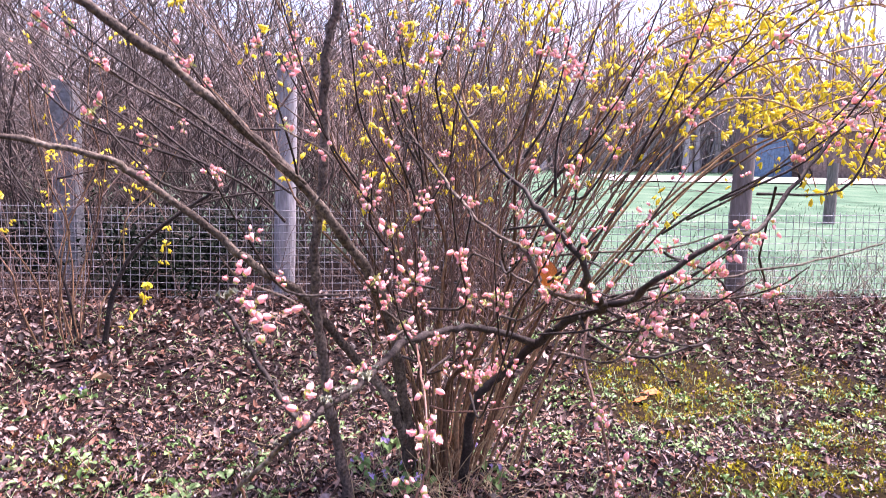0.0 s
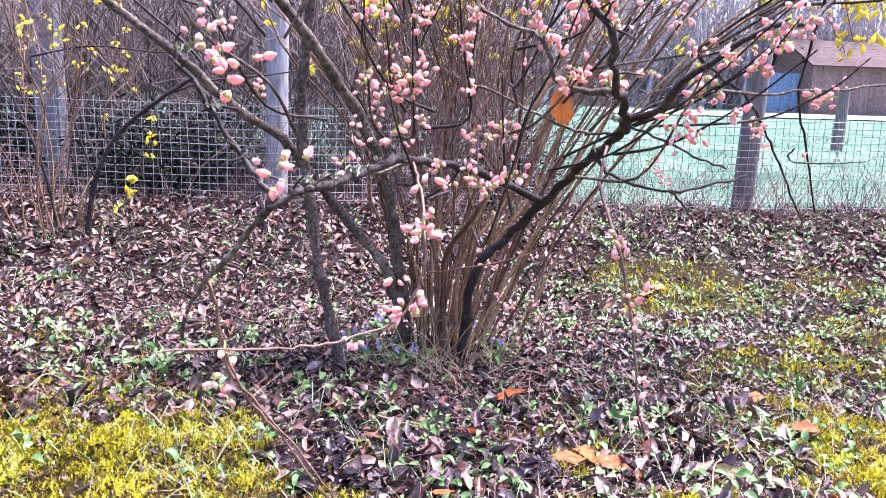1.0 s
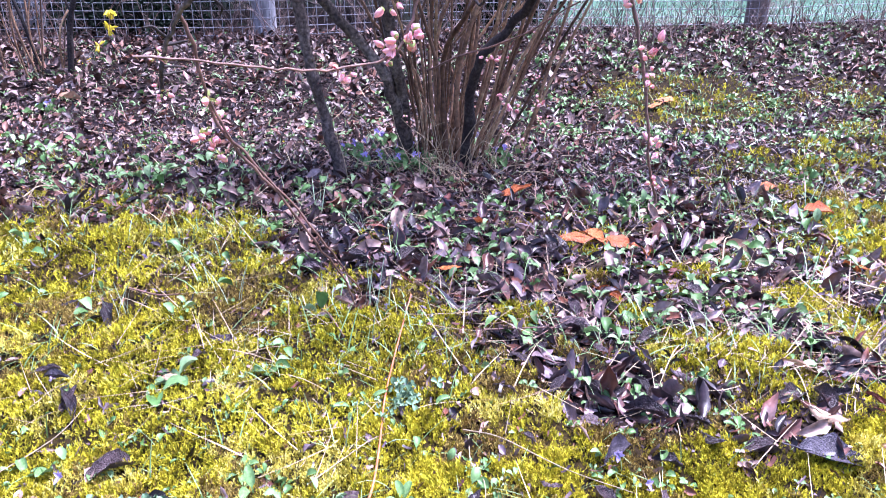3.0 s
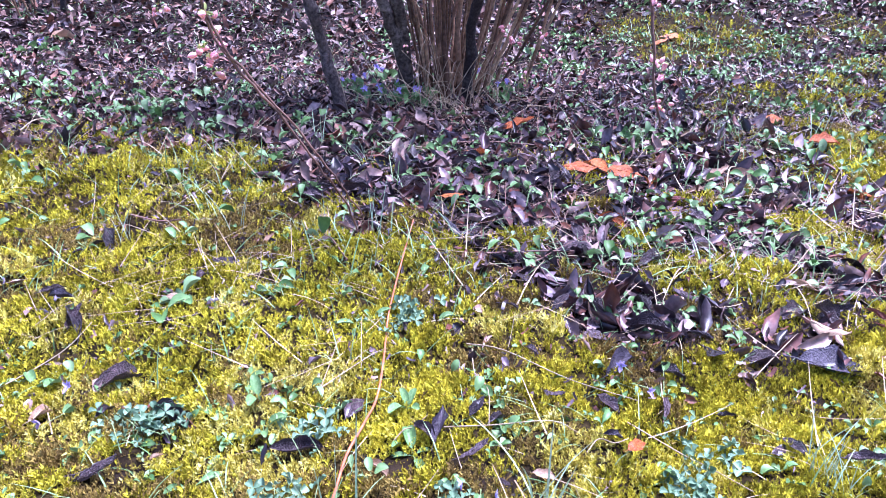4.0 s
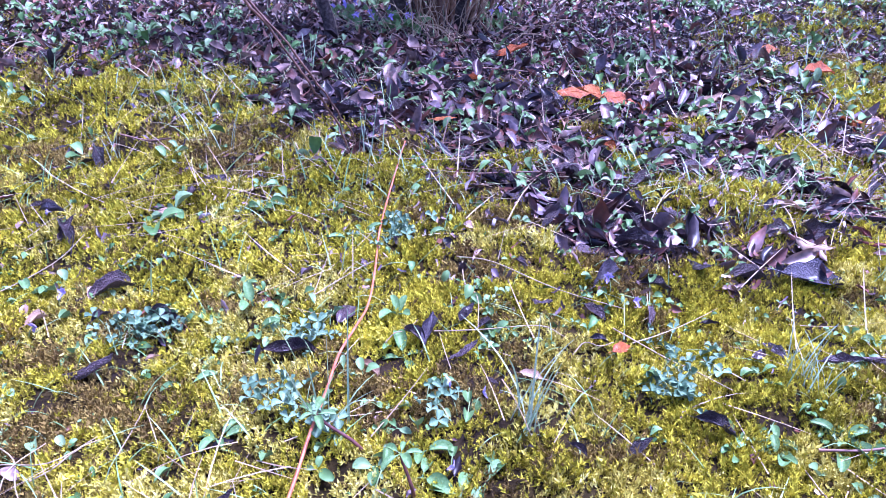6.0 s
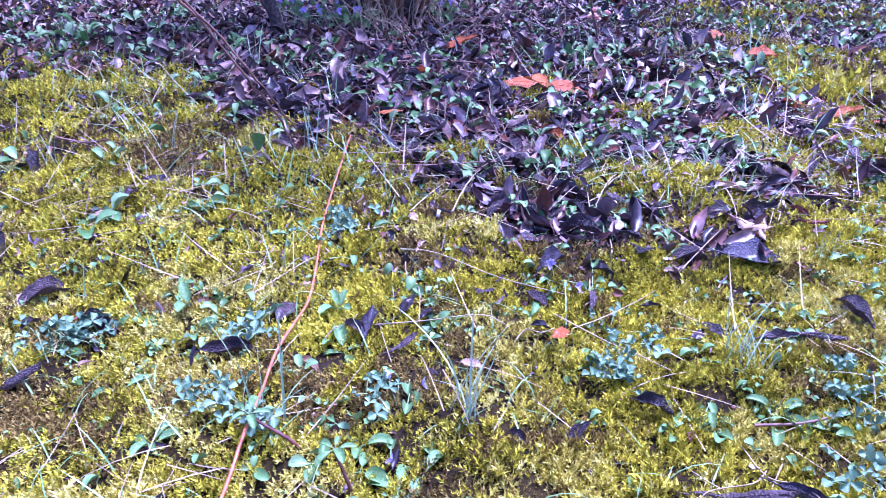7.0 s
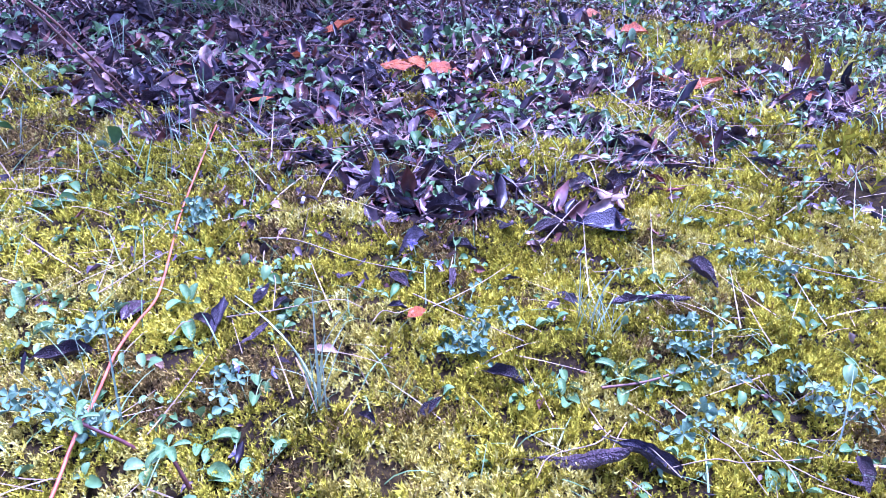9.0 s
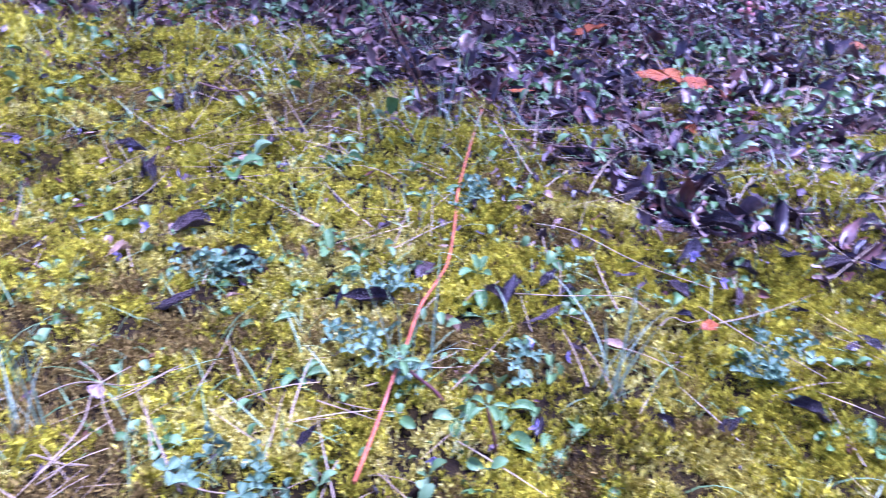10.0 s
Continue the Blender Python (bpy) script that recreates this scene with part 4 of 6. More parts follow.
def build_quince():
    rng = np.random.default_rng(21)
    bush = tagged(new("quince_bush"), "bare dark-branched flowering quince with pink bud clusters", "shrub")
    bush.location = (0.2, 2.9, 0)
    base = np.array(bush.location)
    lines = []
    for k, (name, r0, r1, mat, pts) in enumerate(QUINCE_LIMBS):
        bag = Bag()
        bag.add(*tube(np.array(pts) - base, r0, r1, 9 if r0 > 0.01 else 6, 5, 0.09, k, 0.0012 + 0.12 * r0))
        c = smooth_line(pts, 5)
        lines.append((c, r0))
        ob = part(name, bag.mesh(name, mat), bush)
        if name != "twig" and mat is not twig_red:
            for q in range(rng.integers(8, 15)):
                spur = Bag()
                i = rng.integers(2, len(c) - 1)
                d = rng.normal(0, 1, 3) + [0, 0, 0.3]
                spur.add(*tube(np.array(random_twig(rng, c[i], d / np.linalg.norm(d), rng.uniform(0.02, 0.07), 0.5, 3)) - base, 0.003, 0.0015, 5, 2))
                part("spur", spur.mesh("spur", bark_dark), ob)
    knot = Bag()
    knot.add(*tube(np.array([(-0.075, 1.50, 0.735), (-0.09, 1.49, 0.722), (-0.108, 1.485, 0.712)]) - base, 0.006, 0.006, 8, 4, 0.12, 3))
    part("knot", knot.mesh("knot", bark_dark), bush, "dark knobbly branch knot")
    for at, s in (((0.012, 1.695, 0.757), 0.020), ((0.03, 1.75, 0.758), 0.012), ((-0.06, 1.56, 0.745), 0.018), ((-0.035, 1.61, 0.75), 0.013), ((0.60, 2.02, 0.862), 0.02), ((-0.24, 1.565, 0.945), 0.017), ((-0.2, 1.55, 0.86), 0.012), ((0.63, 2.15, 0.83), 0.014), ((0.10, 1.98, 0.772), 0.011), ((0.17, 2.12, 0.765), 0.013), ((0.26, 2.30, 0.745), 0.012), ((0.33, 2.40, 0.722), 0.012), ((-0.02, 1.64, 0.75), 0.010), ((0.05, 1.83, 0.772), 0.009), ((-0.15, 1.53, 0.675), 0.010), ((-0.21, 1.555, 0.61), 0.011), ((0.60, 2.5, 0.69), 0.014), ((0.53, 1.81, 0.912), 0.012)):
        bag = Bag()
        for q in range(14):
            v, f = strip(3, 3, oval(0.5, 0.5), across=0.6, along=0.5, crinkle=0.08, seed=q)
            strew(bag, (v, f), [np.array(at) + rng.normal(0, 0.4, 3) * [s, s, s * 0.35] - base], turns(1, 0.5, rng), [s * rng.uniform(0.35, 0.65)])
        part("lichen", bag.mesh("lichen", lichen_mat), bush, "pale grey-green lichen tuft on the bark")
    # bud clusters of which the places are plain to see
    for x, y, z, s in NEAR_BUDS_A + NEAR_BUDS_B + NEAR_BUDS_C:
        bud_cluster(bush, np.array((x, y, z)) - base, s, rng)
    for x, y, z, s in ((0.735, 2.07, 0.72, 0.7), (1.02, 2.2, 0.84, 0.8), (1.0, 2.16, 0.86, 0.9), (1.10, 2.25, 0.80, 0.6), (1.29, 2.42, 0.78, 0.6), (0.41, 2.72, 0.39, 1.0), (0.455, 2.70, 0.385, 0.9), (0.50, 2.9, 0.20, 1.1), (0.56, 2.95, 0.18, 1.0), (0.62, 2.9, 0.21, 0.9), (0.55, 2.8, 0.07, 0.9), (0.48, 2.85, 0.11, 0.8), (0.66, 3.0, 0.12, 0.7), (0.60, 2.85, 0.30, 0.7), (0.13, 2.5, 0.24, 0.6)):
        bud_cluster(bush, np.array((x, y, z)) - base, s, rng)
    # flowering twigs of the crown
    for k, (x, y, z) in enumerate(CROWN_BUDS_A + CROWN_BUDS_B + CROWN_BUDS_C):
        end = np.array([x, y, z])
        hub = np.array([0.28, 2.75, 0.5])
        root = end + (hub - end) * rng.uniform(0.22, 0.4) + rng.normal(0, 0.05, 3)
        mid = (root + end) / 2 + rng.normal(0, 0.035, 3) - [0, 0, 0.02]
        past = end + (end - mid) * rng.uniform(0.3, 1.0) + [0, 0, 0.03]
        pts = [root, mid, end, past]
        bag = Bag()
        bag.add(*tube(np.array(pts) - base, 0.0042, 0.0015, 5, 4, 0.05, k))
        tw = part("twig", bag.mesh("twig", (bark_dark, bark_grey, bark_dark)[k % 3]), bush)
        spread = smooth_line(pts, 4)
        for j in range(rng.integers(2, 5)):
            p = end + rng.normal(0, 0.006, 3) if j == 0 else spread[rng.integers(5, len(spread))] + rng.normal(0, 0.01, 3)
            s = rng.uniform(0.75, 1.25) if j == 0 else rng.uniform(0.5, 0.95)
            bud_cluster(tw, p - base, s, rng)


build_quince()


# ---- forsythia: many upright stems from one base ----
def build_forsythia(name, label, at, stems, spread, high, bells, seed, r0=0.011, base_r=0.14, side=0.0, bell_from=0.5, twigs=5, wild=0.026):
    rng = np.random.default_rng(seed)
    bush = tagged(new(name), label, "shrub")
    bush.location = (*at, gz(*at) - 0.02)
    for k in range(stems):
        a, q = rng.uniform(0, 2 * np.pi), rng.uniform(0, 1) ** 0.6
        foot = np.array([math.cos(a) * q * base_r, math.sin(a) * q * base_r, 0])
        lean = spread * q * rng.uniform(0.5, 1.15)
        h = high * rng.uniform(0.65, 1.1)
        out = np.array([math.cos(a) + side, math.sin(a) * 0.7, 0]) * math.tan(lean)
        pts = [foot + out * h * (u ** 1.6) + np.array([0, 0, h * u]) + rng.normal(0, wild, 3) * min(1.0, 0.3 + 2.2 * u) * (u > 0) for u in (0, 0.2, 0.4, 0.6, 0.8, 1.0)]
        r = r0 * rng.uniform(0.45, 1.0) * (1.4 if k % 4 == 0 else 1.0)
        bag = Bag()
        bag.add(*tube(pts, r, r * 0.35, 6, 4, 0.04, k))
        st = part("stem", bag.mesh("stem", bark_brown), bush)
        c = smooth_line(pts, 4)
        for j in range(twigs):
            i = rng.integers(len(c) // 3, len(c))
            d = np.array([*rng.normal(0, 0.45, 2), 1.0]) + out * 0.5
            t = random_twig(rng, c[i], d / np.linalg.norm(d), rng.uniform(0.2, 0.5), 0.16)
            tw = Bag()
            tw.add(*tube(t, 0.0026, 0.0012, 4, 2))
            for b in range(5):
                d = np.array([*rng.normal(0, 0.6, 2), 0.9])
                tw.add(*tube(random_twig(rng, t[rng.integers(1, 4)], d / np.linalg.norm(d), rng.uniform(0.12, 0.3), 0.2, 3), 0.0016, 0.0008, 3, 2))
            part("twig", tw.mesh("twig", twig_bark), st)
            for b in range(4):
                if rng.uniform() < bells and c[i][2] > bell_from * high * rng.uniform(0.7, 1.3):
                    q = rng.uniform(0.024, 0.036)
                    part("flowering_spur", BELL_CLUSTERS[rng.integers(0, 8)], st, m=Matrix.LocRotScale(Vector(t[b + 1]), Euler((rng.normal(0, 0.3), rng.normal(0, 0.3), rng.uniform(0, 6))), Vector((q, q, q))))
    return bush


build_forsythia("forsythia_bush", "tall many-stemmed brown bush with sparse yellow flowers", (0.27, 2.98), 34, 0.66, 2.05, 0.26, 5, 0.0078, 0.078, -0.05, 0.55, 12, 0.055)
build_forsythia("forsythia_bush", "thin-stemmed forsythia bush with few yellow flowers", (-1.9, 4.72), 12, 0.50, 1.8, 0.16, 8, 0.0070, 0.20, 0.0, 0.25, 6, 0.05)
build_forsythia("forsythia_bush", "forsythia behind the fence with yellow flowers", (0.55, 7.2), 30, 0.55, 2.7, 0.6, 9, 0.009, 0.5, 0.0, 0.30, 6, 0.06)


def build_arching_forsythia():
    """Long stems that arch over to the east, set with yellow flowers."""
    rng = np.random.default_rng(17)
    bush = tagged(new("forsythia_bush"), "arching forsythia stems covered with bright yellow flowers", "shrub")
    bush.location = (0.44, 3.12, gz(0.44, 3.12) - 0.02)
    for k in range(18):
        reach, top = rng.uniform(0.7, 2.6), rng.uniform(1.5, 2.15)
        side = rng.uniform(-0.6, 0.3)
        foot = rng.normal(0, 0.06, 3) * [1, 1, 0]
        pts = [foot, foot + [reach * 0.18, side * 0.3, top * 0.45], foot + [reach * 0.45, side * 0.6, top * 0.85], foot + [reach * 0.75, side * 0.8, top], foot + [reach, side, top * rng.uniform(0.82, 1.0)], foot + [reach * 1.15, side, top * rng.uniform(0.65, 0.9)]]
        bag = Bag()
        bag.add(*tube(pts, 0.0065, 0.002, 6, 5, 0.04, k))
        st = part("stem", bag.mesh("stem", bark_brown), bush)
        c = smooth_line(pts, 8)
        for j in range(17):
            i = rng.integers(len(c) * 2 // 5, len(c))
            d = rng.normal(0, 0.7, 3) + [0.2, 0, 0.1]
            t = random_twig(rng, c[i], d / np.linalg.norm(d), rng.uniform(0.10, 0.32), 0.25)
            tw = Bag()
            tw.add(*tube(t, 0.0022, 0.001, 4, 2))
            part("twig", tw.mesh("twig", twig_bark), st)
            for q in t[1:]:
                if rng.uniform() < 0.55:
                    bell_cluster(st, q, rng.uniform(1.0, 1.5), rng)
    return bush


build_arching_forsythia()


def build_hanging_spray():
    """A thin drooping forsythia twig by the fence."""
    rng = np.random.default_rng(19)
    spray = tagged(new("forsythia_spray"), "thin drooping twig with small yellow forsythia flowers", "twig")
    spray.location = (-1.75, 5.05, 0.15)
    pts = [(-0.12, 0.1, -0.03), (-0.22, 0.1, 0.45), (-0.1, 0.15, 0.95), (0.14, 0.2, 0.92), (0.278, 0.25, 0.681), (0.256, 0.25, 0.549), (0.227, 0.25, 0.443), (0.134, 0.2, 0.288), (0.133, 0.15, 0.192), (0.082, 0.05, 0.101), (-0.0, -0.02, 0.004)]
    bag = Bag()
    bag.add(*tube(pts, 0.003, 0.0015, 5, 4))
    st = part("stem", bag.mesh("stem", twig_red), spray)
    for i in (4, 5, 5, 6, 7, 7, 7, 8, 8, 9, 9, 10, 10, 10):
        bell_cluster(st, pts[i], 1.7, rng)


build_hanging_spray()


def build_dark_shrub():
    """A few dark leaning stems beside the forsythia at the fence."""
    rng = np.random.default_rng(27)
    shrub = tagged(new("leaning_shrub"), "dark bare leaning stems growing near the wire fence", "shrub")
    shrub.location = (-1.72, 4.75, gz(-1.72, 4.75) - 0.02)
    for r, pts in ((0.016, [(0, 0, 0), (0.07, 0, 0.35), (0.22, 0, 0.63), (0.50, 0, 0.86), (0.70, 0, 1.0), (0.65, 0, 1.12), (0.42, 0, 1.32), (0.2, 0, 1.5)]),
                   (0.010, [(-0.15, 0, 0), (-0.22, 0, 0.4), (-0.38, 0.05, 0.8), (-0.62, 0.1, 1.2), (-0.8, 0.1, 1.6)]),
                   (0.008, [(0.50, 0, 0.86), (0.75, 0.05, 0.95), (1.1, 0.1, 1.0), (1.4, 0.1, 1.06)]),
                   (0.007, [(0.07, 0, 0.35), (-0.05, 0.05, 0.7), (-0.1, 0.1, 1.1), (0.0, 0.1, 1.5)]),
                   (0.006, [(-0.25, 0, 1.05), (0.1, 0, 1.12), (0.5, 0.02, 1.10), (0.95, 0.03, 1.16)])):
        bag = Bag()
        bag.add(*tube(pts, r, r * 0.35, 6, 5, 0.07, int(r * 1000)))
        st = part("stem", bag.mesh("stem", bark_dark), shrub)
        c = smooth_line(pts, 4)
        for j in range(5):
            i = rng.integers(3, len(c))
            d = rng.normal(0, 0.7, 3) + [0, 0, 0.5]
            tw = Bag()
            tw.add(*tube(random_twig(rng, c[i], d / np.linalg.norm(d), rng.uniform(0.1, 0.35), 0.3), 0.003, 0.0014, 4, 2))
            part("twig", tw.mesh("twig", bark_dark), st)


build_dark_shrub()


pillar_mat = surface("dull_grey_concrete", [(0.15, 0.16, 0.17), (0.23, 0.24, 0.26)], 0.85, "none", 30, 3, 0.4)


def build_pillar():
    pillar = tagged(new("concrete_pillar"), "broad pale grey concrete pillar behind the fence", "pillar")
    pillar.location = (-2.88, 7.0, gz(-2.88, 7.0))
    bm = bmesh.new()
    bmesh.ops.create_cube(bm, size=1, matrix=Matrix.Translation((0, 0, 0.85)) @ Matrix.Diagonal((0.20, 0.20, 1.9, 1)))
    bmesh.ops.bevel(bm, geom=bm.edges[:], offset=0.015, segments=2, affect="EDGES")
    me = bpy.data.meshes.new("shaft")
    bm.to_mesh(me)
    bm.free()
    me.materials.append(pillar_mat)
    part("shaft", me, pillar)


build_pillar()


def build_base_straw():
    """Dry stalks that stand and lean round the foot of the bush."""
    rng = np.random.default_rng(23)
    tuft = tagged(new("dry_grass_tuft"), "dry straw-coloured stalks leaning round the bush's foot", "grass")
    tuft.location = (0.3, 2.85, gz(0.3, 2.85))
    for k in range(70):
        x, y = rng.normal(0, 0.13), rng.normal(-0.03, 0.06)
        d = np.array([rng.normal(0, 0.5), rng.normal(-0.3, 0.35), rng.uniform(0.3, 1.1)])
        pts = random_twig(rng, (x, y, gz(0.3 + x, 2.85 + y) - gz(0.3, 2.85)), d / np.linalg.norm(d), rng.uniform(0.12, 0.38), 0.2)
        pts[-1][2] -= 0.03
        bag = Bag()
        bag.add(*tube(pts, 0.0015, 0.0008, 4, 3))
        part("stalk", bag.mesh("stalk", straw_mat), tuft)


build_base_straw()


# ---- behind the fence ----
def build_thicket():
    rng = np.random.default_rng(31)
    bag = Bag()
    for k in range(1500):
        x, y = rng.uniform(-7.5, 1.4), rng.uniform(6.7, 11.5)
        h = rng.uniform(2.2, 5.8)
        d = np.array([*rng.normal(0, 0.5, 2), 1.0])
        pts = random_twig(rng, (x, y, gz(x, y) - 0.02), d / np.linalg.norm(d), h, 0.26, 5)
        bag.add(*tube(pts, rng.uniform(0.003, 0.012), 0.0022, 4, 2))
        for j in range(5):
            i = rng.integers(1, 5)
            d = np.array([*rng.normal(0, 0.9, 2), 0.6])
            bag.add(*tube(random_twig(rng, pts[i], d / np.linalg.norm(d), rng.uniform(0.4, 0.9), 0.2, 3), 0.005, 0.002, 3, 1))
    tagged(new("bare_thicket", bag.mesh("bare_thicket", thicket_bark)), "bare grey-brown thicket of upright stems behind the fence", "thicket", kind="stuff")


def build_evergreen(at, size, seed):
    rng = np.random.default_rng(seed)
    bush = tagged(new("evergreen_bush"), "low dense dark evergreen bush behind the fence", "shrub")
    bush.location = (*at, gz(*at))
    leaves = Bag()
    tips = []
    for k in range(26):
        d = np.array([*rng.normal(0, 0.8, 2), rng.uniform(0.4, 1.0)])
        pts = random_twig(rng, (rng.normal(0, 0.08), rng.normal(0, 0.08), 0), d / np.linalg.norm(d), size * rng.uniform(0.6, 1.1), 0.25)
        stem = Bag()
        stem.add(*tube(pts, 0.012, 0.003, 5, 2))
        part("stem", stem.mesh("stem", bark_dark), bush)
        tips += list(smooth_line(pts, 4)[3:])
    tips = np.array(tips)
    n = 4200
    at_ = tips[rng.integers(0, len(tips), n)] + rng.normal(0, 0.09, (n, 3)) * [1.3, 1.3, 1]
    at_[:, 2] = np.abs(at_[:, 2])
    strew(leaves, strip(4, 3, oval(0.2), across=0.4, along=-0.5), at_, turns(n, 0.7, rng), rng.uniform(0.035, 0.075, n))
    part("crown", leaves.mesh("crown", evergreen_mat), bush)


def build_fence_weeds():
    """Last year's dry weeds along the foot of the fence."""
    rng = np.random.default_rng(37)
    bag = Bag()
    for k in range(900):
        x, y = rng.uniform(-3.5, 6.5), rng.normal(5.75, 0.28)
        if -2.4 < x < 0.6 and rng.uniform() < 0.6:
            continue
        d = np.array([rng.normal(0, 0.45), rng.normal(0, 0.3), 1.0])
        pts = random_twig(rng, (x, y, gz(x, y) - 0.01), d / np.linalg.norm(d), rng.uniform(0.15, 0.95) * rng.uniform(0.5, 1), 0.25, 4)
        bag.add(*tube(pts, rng.uniform(0.0018, 0.004), 0.0012, 4, 2))
        for j in range(3):
            d = np.array([*rng.normal(0, 0.7, 2), 0.6])
            bag.add(*tube(random_twig(rng, pts[rng.integers(1, 4)], d / np.linalg.norm(d), rng.uniform(0.06, 0.22), 0.25, 3), 0.0016, 0.0008, 3, 1))
    tagged(new("dry_weeds", bag.mesh("dry_weeds", twig_bark)), "thin dry brown weeds along the fence's foot", "weeds", kind="stuff")


build_fence_weeds()
build_thicket()
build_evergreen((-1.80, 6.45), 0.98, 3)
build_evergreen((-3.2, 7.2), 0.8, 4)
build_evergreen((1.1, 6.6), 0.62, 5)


def board_wall(parent, name, x0, x1, y, z0, z1, width, mats, rng):
    """Upright boards with gaps, side by side."""
    x = x0
    while x < x1 - 0.01:
        w = min(width, x1 - x)
        bm = bmesh.new()
        bmesh.ops.create_cube(bm, size=1, matrix=Matrix.Translation((x + w / 2, y + rng.uniform(-0.01, 0.01), (z0 + z1) / 2)) @ Matrix.Diagonal((w * 0.94, 0.04, z1 - z0, 1)))
        me = bpy.data.meshes.new(name)
        bm.to_mesh(me)
        bm.free()
        me.materials.append(mats)
        part(name, me, parent)
        x += width


shed_brown = surface("brown_shed_boards", [(0.16, 0.105, 0.09), (0.24, 0.17, 0.15)], 0.8, "object", 8, 2, 0.3)
shed_roof = surface("red_brown_roof_tiles", [(0.07, 0.05, 0.046), (0.10, 0.075, 0.07)], 0.8, "object", 10, 2, 0.3, spec=0.05)
blue_paint = surface("faded_blue_boards", [(0.08, 0.15, 0.26), (0.13, 0.22, 0.33)], 0.6, "object", 8, 2, 0.2)
pale_gravel = surface("pale_gravel", [(0.24, 0.235, 0.23), (0.33, 0.325, 0.32)], 0.9, "none", 12, 0.5, 0.5)
# distance haze is painted into these pale twig colours
hazed_far_twig = surface("hazed_bare_trees", [(0.34, 0.30, 0.31), (0.52, 0.47, 0.475)], 0.9, "island", 4, 0.3, 0.0)


def build_far():
    rng = np.random.default_rng(41)
    for name, label, x0, x1, y, high, wall, roof in (("garden_shed", "brown wooden garden shed with a red-brown roof", 18.2, 27.0, 30.0, 2.1, shed_brown, True), ("board_fence", "faded blue board screen at the meadow's edge", 15.6, 18.0, 30.5, 1.7, blue_paint, False)):
        shed = tagged(new(name), label, "shed" if roof else "screen")
        z = float(ground_z((x0 + x1) / 2, y))
        shed.location = ((x0 + x1) / 2, y, z)
        h = (x1 - x0) / 2
        board_wall(shed, "board", -h, h, 0, -0.1, high, 0.22, wall, rng)
        if roof:
            board_wall(shed, "back_board", -h, h, 4, -0.1, high, 0.6, wall, rng)
            for side in (0, 1):
                bm = bmesh.new()
                bmesh.ops.create_cube(bm, size=1, matrix=Matrix.Translation(((2 * side - 1) * (h - 0.05), 2.0, high / 2)) @ Matrix.Diagonal((0.06, 3.9, high + 0.2, 1)))
                bmesh.ops.create_cube(bm, size=1, matrix=Matrix.Translation(((2 * side - 1) * (h - 0.05), 2.0, high + 0.4)) @ Matrix.Diagonal((0.05, 2.0, 0.8, 1)))
                me = bpy.data.meshes.new("end_wall")
                bm.to_mesh(me)
                bm.free()
                me.materials.append(wall)
                part("end_wall", me, shed)
                for row in range(7):
                    u = row / 7
                    bm = bmesh.new()
                    yy = (-0.4 + 2.4 * u) if side == 0 else (4.4 - 2.4 * u)
                    bmesh.ops.create_cube(bm, size=1, matrix=Matrix.Translation((0, yy + (0.17 if side == 0 else -0.17), high - 0.1 + 1.3 * u + 0.1)) @ Matrix.Rotation(radians(28 if side == 0 else -28), 4, "X") @ Matrix.Diagonal((2 * h + 0.6, 0.44, 0.06, 1)))
                    me = bpy.data.meshes.new("roof_course")
                    bm.to_mesh(me)
                    bm.free()
                    me.materials.append(shed_roof)
                    part("roof_course", me, shed)
    bag = Bag()
    X, Y = np.meshgrid(np.linspace(8, 34, 27), np.linspace(24.5, 29.0, 8), indexing="ij")
    Z = ground_z(X, Y) + 0.03 + 0.02 * vnoise(X, Y, 1.0, 3)
    i = np.arange(X.size).reshape(X.shape)
    bag.add(np.stack([X, Y, Z], -1).reshape(-1, 3), np.stack([i[:-1, :-1], i[1:, :-1], i[1:, 1:], i[:-1, 1:]], -1).reshape(-1, 4))
    tagged(new("gravel_path", bag.mesh("gravel_path", pale_gravel)), "pale gravel path along the far edge of the meadow", "path", kind="structure")
    stub = tagged(new("wooden_stake"), "short weathered wooden stake standing in the meadow", "stake")
    stub.location = (7.75, 12.0, gz(7.75, 12.0))
    bag = Bag()
    bag.add(*tube([(0, 0, -0.1), (0.01, 0, 0.5), (0.02, 0, 1.05)], 0.10, 0.085, 8, 3, 0.03))
    part("shaft", bag.mesh("shaft", post_dark), stub)
    trees = Bag()
    for k in range(300):
        x, y = rng.uniform(-40, 62), rng.uniform(33, 46)
        h = rng.uniform(6, 14)
        z = gz(x, min(y, 45)) - 0.1
        pts = random_twig(rng, (x, y, z), (0, 0, 1), h, 0.10, 4)
        trees.add(*tube(pts, 0.16, 0.03, 5, 2))
        for j in range(26):
            i = rng.integers(1, 5)
            d = np.array([*rng.normal(0, 0.8, 2), 0.7])
            trees.add(*tube(random_twig(rng, pts[i] + rng.normal(0, 0.3, 3), d / np.linalg.norm(d), rng.uniform(1.0, 2.6), 0.25, 2), 0.05, 0.012, 3, 1))
    hedge = Bag()
    for k in range(5200):
        x, y = rng.uniform(-24, 52), rng.uniform(34.3, 36.5)
        d = np.array([*rng.normal(0, 0.35, 2), 1.0])
        hedge.add(*tube(random_twig(rng, (x, y, gz(x, y) - 0.1), d / np.linalg.norm(d), rng.uniform(2.5, 8.0), 0.2, 2), 0.06, 0.025, 3, 1))
    tagged(new("far_hedge", hedge.mesh("far_hedge", hazed_far_twig)), "dense bare grey-purple hedge beyond the meadow, paled as haze", "hedge", kind="stuff")
    tagged(new("far_trees", trees.mesh("far_trees", hazed_far_twig)), "distant bare grey-brown trees beyond the meadow, paled as haze", "trees", kind="stuff")


